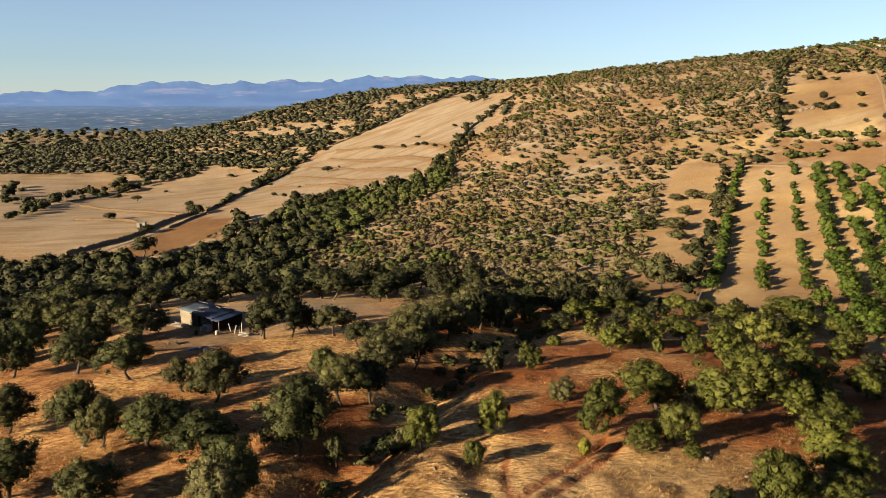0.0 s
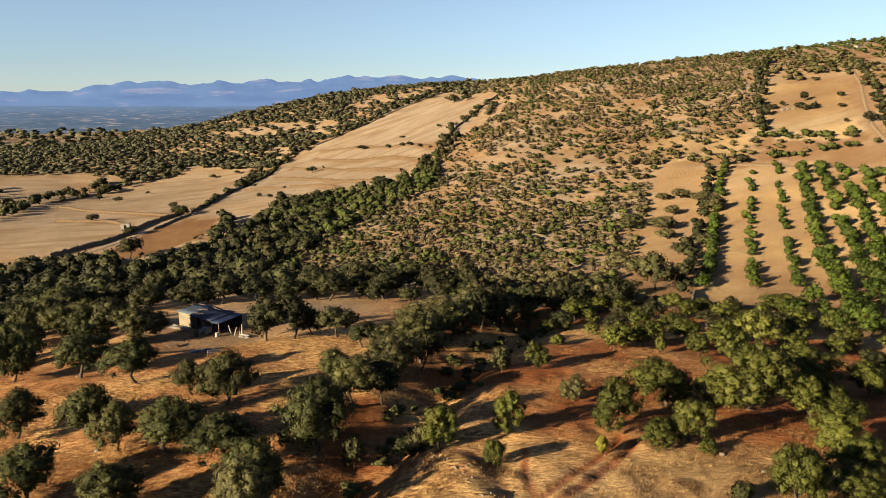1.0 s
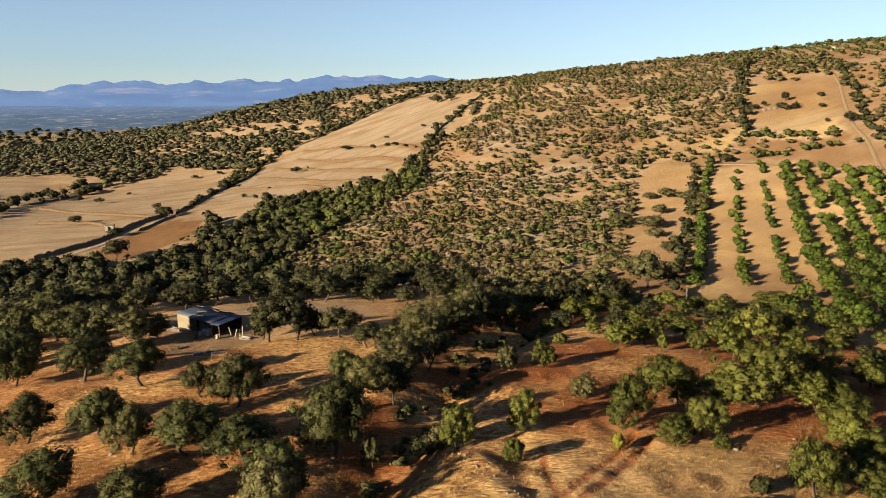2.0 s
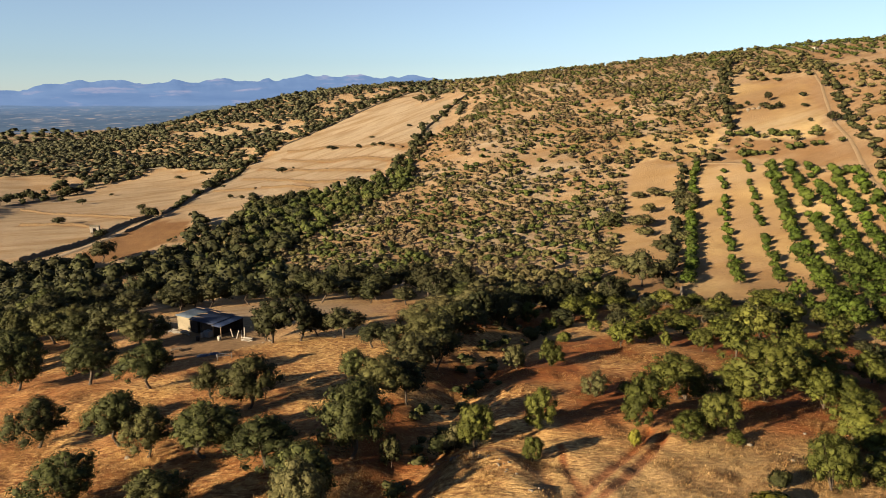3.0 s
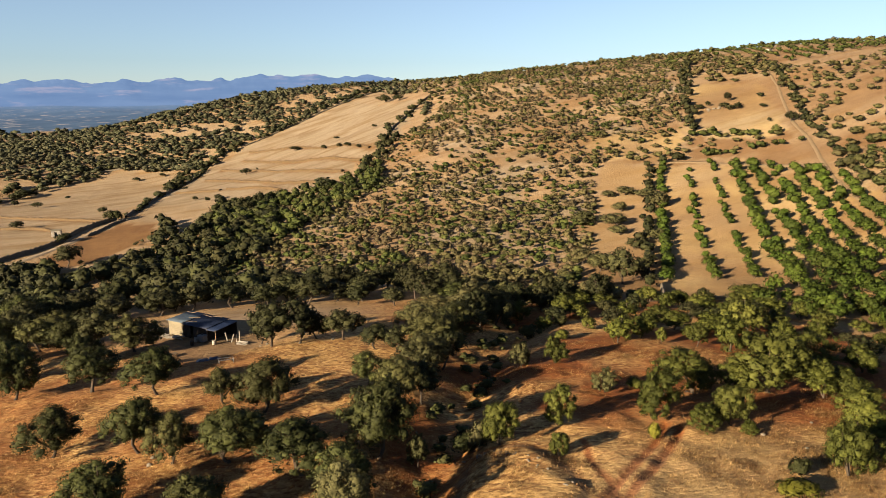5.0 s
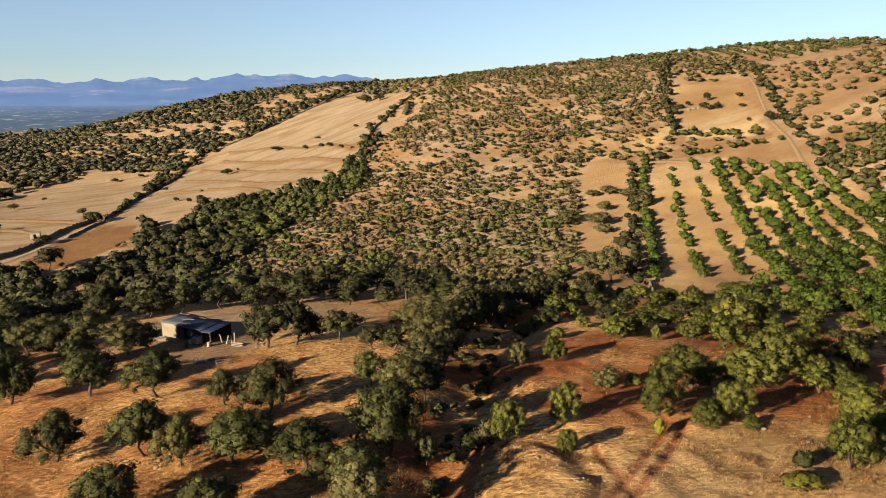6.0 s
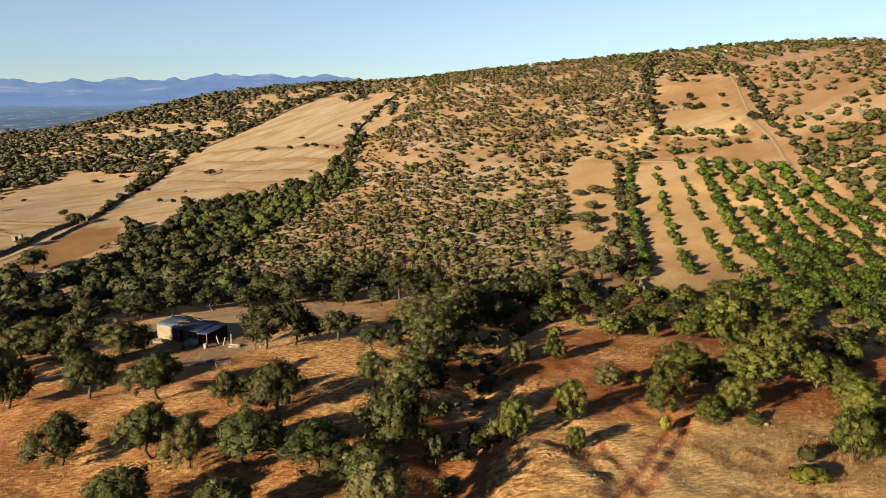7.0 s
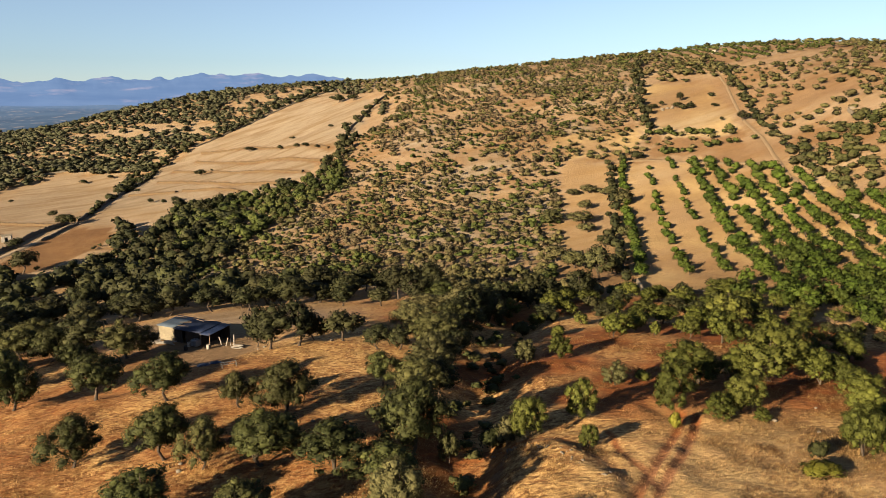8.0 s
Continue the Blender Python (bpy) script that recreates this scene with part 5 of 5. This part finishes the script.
for k in range(8):
    block("board", shed, CREAM, (-0.03, 0.06, 0.005 + 0.29 * k), (0.05, 4.4, 0.29 + 0.29 * k), 0.012)
block("back_wall", shed, DARK_WOOD, (0.06, 4.32, 0), (10.0, 4.4, 2.4))
block("inner_wall", shed, DARK_WOOD, (3.02, 0.06, 0), (3.1, 4.3, 2.3))
block("end_wall", shed, DARK_WOOD, (8.2, 0.06, 0), (8.28, 4.3, 2.2))
for k in range(16):
    u = 3.16 + 0.3 * k
    if k not in (5, 6):
        block("board", shed, DARK_WOOD, (u, -0.02 - 0.012 * (k % 2), 0.02), (u + 0.285, 0.04, 2.2), 0.01)
for u in (3.16, 8.2, 9.9):
    block("post", shed, PLANK, (u, -0.16, 0), (u + 0.12, -0.05, 2.3))
sheet("roof_sheet", shed, GREY_ROOF, -0.25, 3.2, -0.35, 4.6, 2.42, 2.62, "grey-blue corrugated roof sheet")
sheet("roof_sheet", shed, BLUE_ROOF, 3.15, 8.4, -0.5, 4.6, 2.3, 2.55, "dark blue corrugated roof sheet")
sheet("roof_sheet", shed, BRIGHT_BLUE, 8.35, 10.2, -0.6, 4.5, 2.18, 2.45, "brighter blue corrugated lean-to roof")
for u, v, w in ((1.0, 3.9, 0.1), (4.6, 0.4, 0.3), (5.0, 3.6, -0.2), (6.4, 4.1, 0.15), (3.6, 2.0, 0.4)):
    block("roof_timber", shed, PLANK, (-0.9, -0.05, 0), (0.9, 0.05, 0.07), 0.01, "", Matrix.Translation((u, v, 2.66)) @ Matrix.Rotation(w, 4, "Z"))
tagged(shed, "low timber shed with cream boards and blue corrugated roofs", "shed")


def round_body(name, parent, mat, rings, sides=20, label=""):
    """A turned shape; rings: radius, height."""
    v = [(r * math.cos(2 * math.pi * k / sides), r * math.sin(2 * math.pi * k / sides), z) for r, z in rings for k in range(sides)]
    f = [(i * sides + k, i * sides + (k + 1) % sides, (i + 1) * sides + (k + 1) % sides, (i + 1) * sides + k) for i in range(len(rings) - 1) for k in range(sides)]
    return part(name, mesh_of(name, np.array(v), [np.array(f)], [mat], True), parent, label)


def at_ground(ob, x, y, turn=0.0, up=0.0):
    ob.matrix_world = Matrix.Translation((x, y, ground_z(x, y) + up)) @ Matrix.Rotation(turn, 4, "Z")
    return ob


tank = at_ground(new("water_tank"), -36.6, 108.7, math.atan2(-5.9, 8.1))
tank_body = block("tank_body", tank, TANK, (-0.6, -0.5, 0.16), (0.6, 0.5, 1.15), 0.1)
round_body("lid", tank_body, DARK_WOOD, [(0.02, 1.21), (0.12, 1.21), (0.13, 1.18), (0.13, 1.12), (0.02, 1.12)], 14)
for v0 in (-0.45, 0.0, 0.45):
    block("pallet_bearer", tank, PLANK, (-0.62, v0 - 0.05, -0.03), (0.62, v0 + 0.05, 0.15), 0.01)
for k in range(5):
    block("cage_bar", tank_body, METAL, (-0.56 + 0.28 * k - 0.015, -0.535, 0.16), (-0.56 + 0.28 * k + 0.015, -0.505, 1.15), 0.004)
for z in (0.45, 0.8):
    block("cage_bar", tank_body, METAL, (-0.62, -0.56, z), (0.62, -0.537, z + 0.03), 0.004)
tagged(tank, "blue-grey caged plastic water tank on a pallet", "water tank")

for i, (x, y, lean, tall) in enumerate(((-32.9, 108.6, -0.22, 1.5), (-32.3, 108.2, 0.28, 1.4), (-31.6, 108.5, 0.02, 1.2), (-31.1, 108.0, 0.04, 1.9))):
    p = new("wooden_post")
    p.matrix_world = Matrix.Translation((x, y, ground_z(x, y) - 0.05)) @ Matrix.Rotation(lean, 4, "Y")
    block("shaft", p, WHITE, (-0.07, -0.07, 0), (0.07, 0.07, tall), 0.02)
    tagged(p, "pale weathered post standing in the yard", "post", "yard posts")

rack = at_ground(new("metal_rack"), -30.7, 92.2, 0.25)
for v0 in (-0.45, 0.45):
    block("rail", rack, METAL, (-1.0, v0 - 0.03, 0.55), (1.0, v0 + 0.03, 0.62))
for k in range(6):
    u = -0.95 + k * 0.38
    block("bar", rack, METAL, (u - 0.02, -0.42, 0.56), (u + 0.02, 0.42, 0.6), 0.005)
for u in (-0.9, 0.9):
    for v0 in (-0.45, 0.45):
        block("leg", rack, METAL, (u - 0.03, v0 - 0.03, -0.05), (u + 0.03, v0 + 0.03, 0.55))
tagged(rack, "pale metal rack standing on bare yard ground", "rack")


def tarpaulin(x, y, turn, wide, deep, seed):
    bm = bmesh.new()
    bmesh.ops.create_grid(bm, x_segments=16, y_segments=12, size=0.5)
    for vert in bm.verts:
        q = noise.noise(Vector((vert.co.x * 4 + seed, vert.co.y * 4, seed)))
        e = max(abs(vert.co.x), abs(vert.co.y)) * 2
        vert.co = Vector((vert.co.x * wide * (1 + 0.08 * q), vert.co.y * deep * (1 + 0.1 * q), 0.04 + (0.22 + 0.2 * q) * (1 - e * e) + 0.05))
    me = bpy.data.meshes.new("tarpaulin")
    bm.to_mesh(me)
    bm.free()
    me.materials.append(BRIGHT_BLUE)
    ob = tagged(new("tarpaulin", me), "crumpled blue tarpaulin lying in the yard", "tarpaulin", "yard tarpaulins")
    ob.modifiers.new("thickness", "SOLIDIFY").thickness = 0.02
    at_ground(ob, x, y, turn)


tarpaulin(-34.2, 95.2, 0.3, 1.6, 0.9, 3.0)
tarpaulin(-32.7, 95.6, 0.1, 1.5, 0.8, 7.0)
bench = at_ground(new("timber_trestle"), -39.9, 102.9, 0.7)
for k in range(4):
    block("plank", bench, PLANK, (-0.8, -0.38 + 0.2 * k, 0.42), (0.8, -0.2 + 0.2 * k, 0.47), 0.01)
for u in (-0.6, 0.6):
    for v0 in (-0.32, 0.32):
        block("leg", bench, PLANK, (u - 0.05, v0 - 0.05, -0.05), (u + 0.05, v0 + 0.05, 0.42))
tagged(bench, "weathered low timber trestle in the yard", "trestle")
rng = random.Random(44)
for x, y in ((-42.4, 111.9), (-41.3, 111.2), (-40.3, 110.6), (-30.4, 107.0)):
    pile = at_ground(new("board_pile"), x, y, rng.uniform(-0.8, 0.2))
    for k in range(5):
        w = rng.uniform(0.1, 0.26)
        block("board", pile, WHITE, (-0.9, -w, 0.0), (rng.uniform(0.4, 0.9), w, 0.07), 0.008, "", Matrix.Translation((rng.uniform(-0.3, 0.3), rng.uniform(-0.35, 0.35), 0.04 + 0.09 * k)) @ Matrix.Rotation(rng.uniform(-0.6, 0.6), 4, "Z") @ Matrix.Rotation(rng.uniform(-0.12, 0.12), 4, "Y"))
    tagged(pile, "small pile of whitish boards beside the shed", "boards", "board piles")
for x, y in ((-37.6, 109.0), (-34.7, 107.3), (-37.9, 107.4)):
    drum = at_ground(new("drum"), x, y)
    round_body("drum_body", drum, DARK_WOOD if x < -37.7 else WHITE, [(0.02, 0.0), (0.27, 0.0), (0.28, 0.05), (0.27, 0.3), (0.285, 0.32), (0.27, 0.34), (0.27, 0.62), (0.28, 0.66), (0.24, 0.66), (0.02, 0.64)], 16)
    tagged(drum, "small plastic drum standing by the shed", "drum", "drums")

# ---- far small buildings ----
def hut(name, x, y, turn, wide, deep, tall, wall_mat, label, roofed=True):
    h = at_ground(new(name), x, y, turn, -0.1)
    t = 0.4
    block("wall", h, wall_mat, (-wide / 2, -deep / 2, 0), (-wide * 0.15, -deep / 2 + t, tall), 0.05)
    block("wall", h, wall_mat, (wide * 0.15, -deep / 2, 0), (wide / 2, -deep / 2 + t, tall), 0.05)
    block("lintel", h, wall_mat, (-wide * 0.15, -deep / 2 + 0.01, tall * 0.75), (wide * 0.15, -deep / 2 + t - 0.01, tall), 0.03)
    block("wall", h, wall_mat, (-wide / 2, deep / 2 - t, 0), (wide / 2, deep / 2, tall * 0.9), 0.05)
    for u in (-wide / 2, wide / 2 - t):
        block("wall", h, wall_mat, (u, -deep / 2 + t, 0), (u + t, deep / 2 - t, tall * 0.95), 0.05)
    if roofed:
        block("roof", h, CREAM, (-wide / 2 - 0.2, -deep / 2 - 0.2, tall), (wide / 2 + 0.2, deep / 2 + 0.2, tall + 0.18), 0.04, "flat pale roof")
    return tagged(h, label, "hut")


hut("stone_hut", 114.2, 150.5, 0.5, 2.4, 2.0, 1.7, PALE_STONE, "small pale stone hut beside the track")
hut("white_house", 244, 423, 0.4, 3.2, 2.8, 2.2, WHITE, "small white house on the hilltop")
stone_wall("stone_wall", [(169.5, 218), (173, 225), (176, 223.5)], 1.1, 0.8, 11, "broken stone walls of a ruin on the hillside", 0.6)
hut("field_hut", -126.6, 303.0, 0.2, 3.4, 2.8, 2.5, WHITE, "small whitewashed hut by the farm lane")
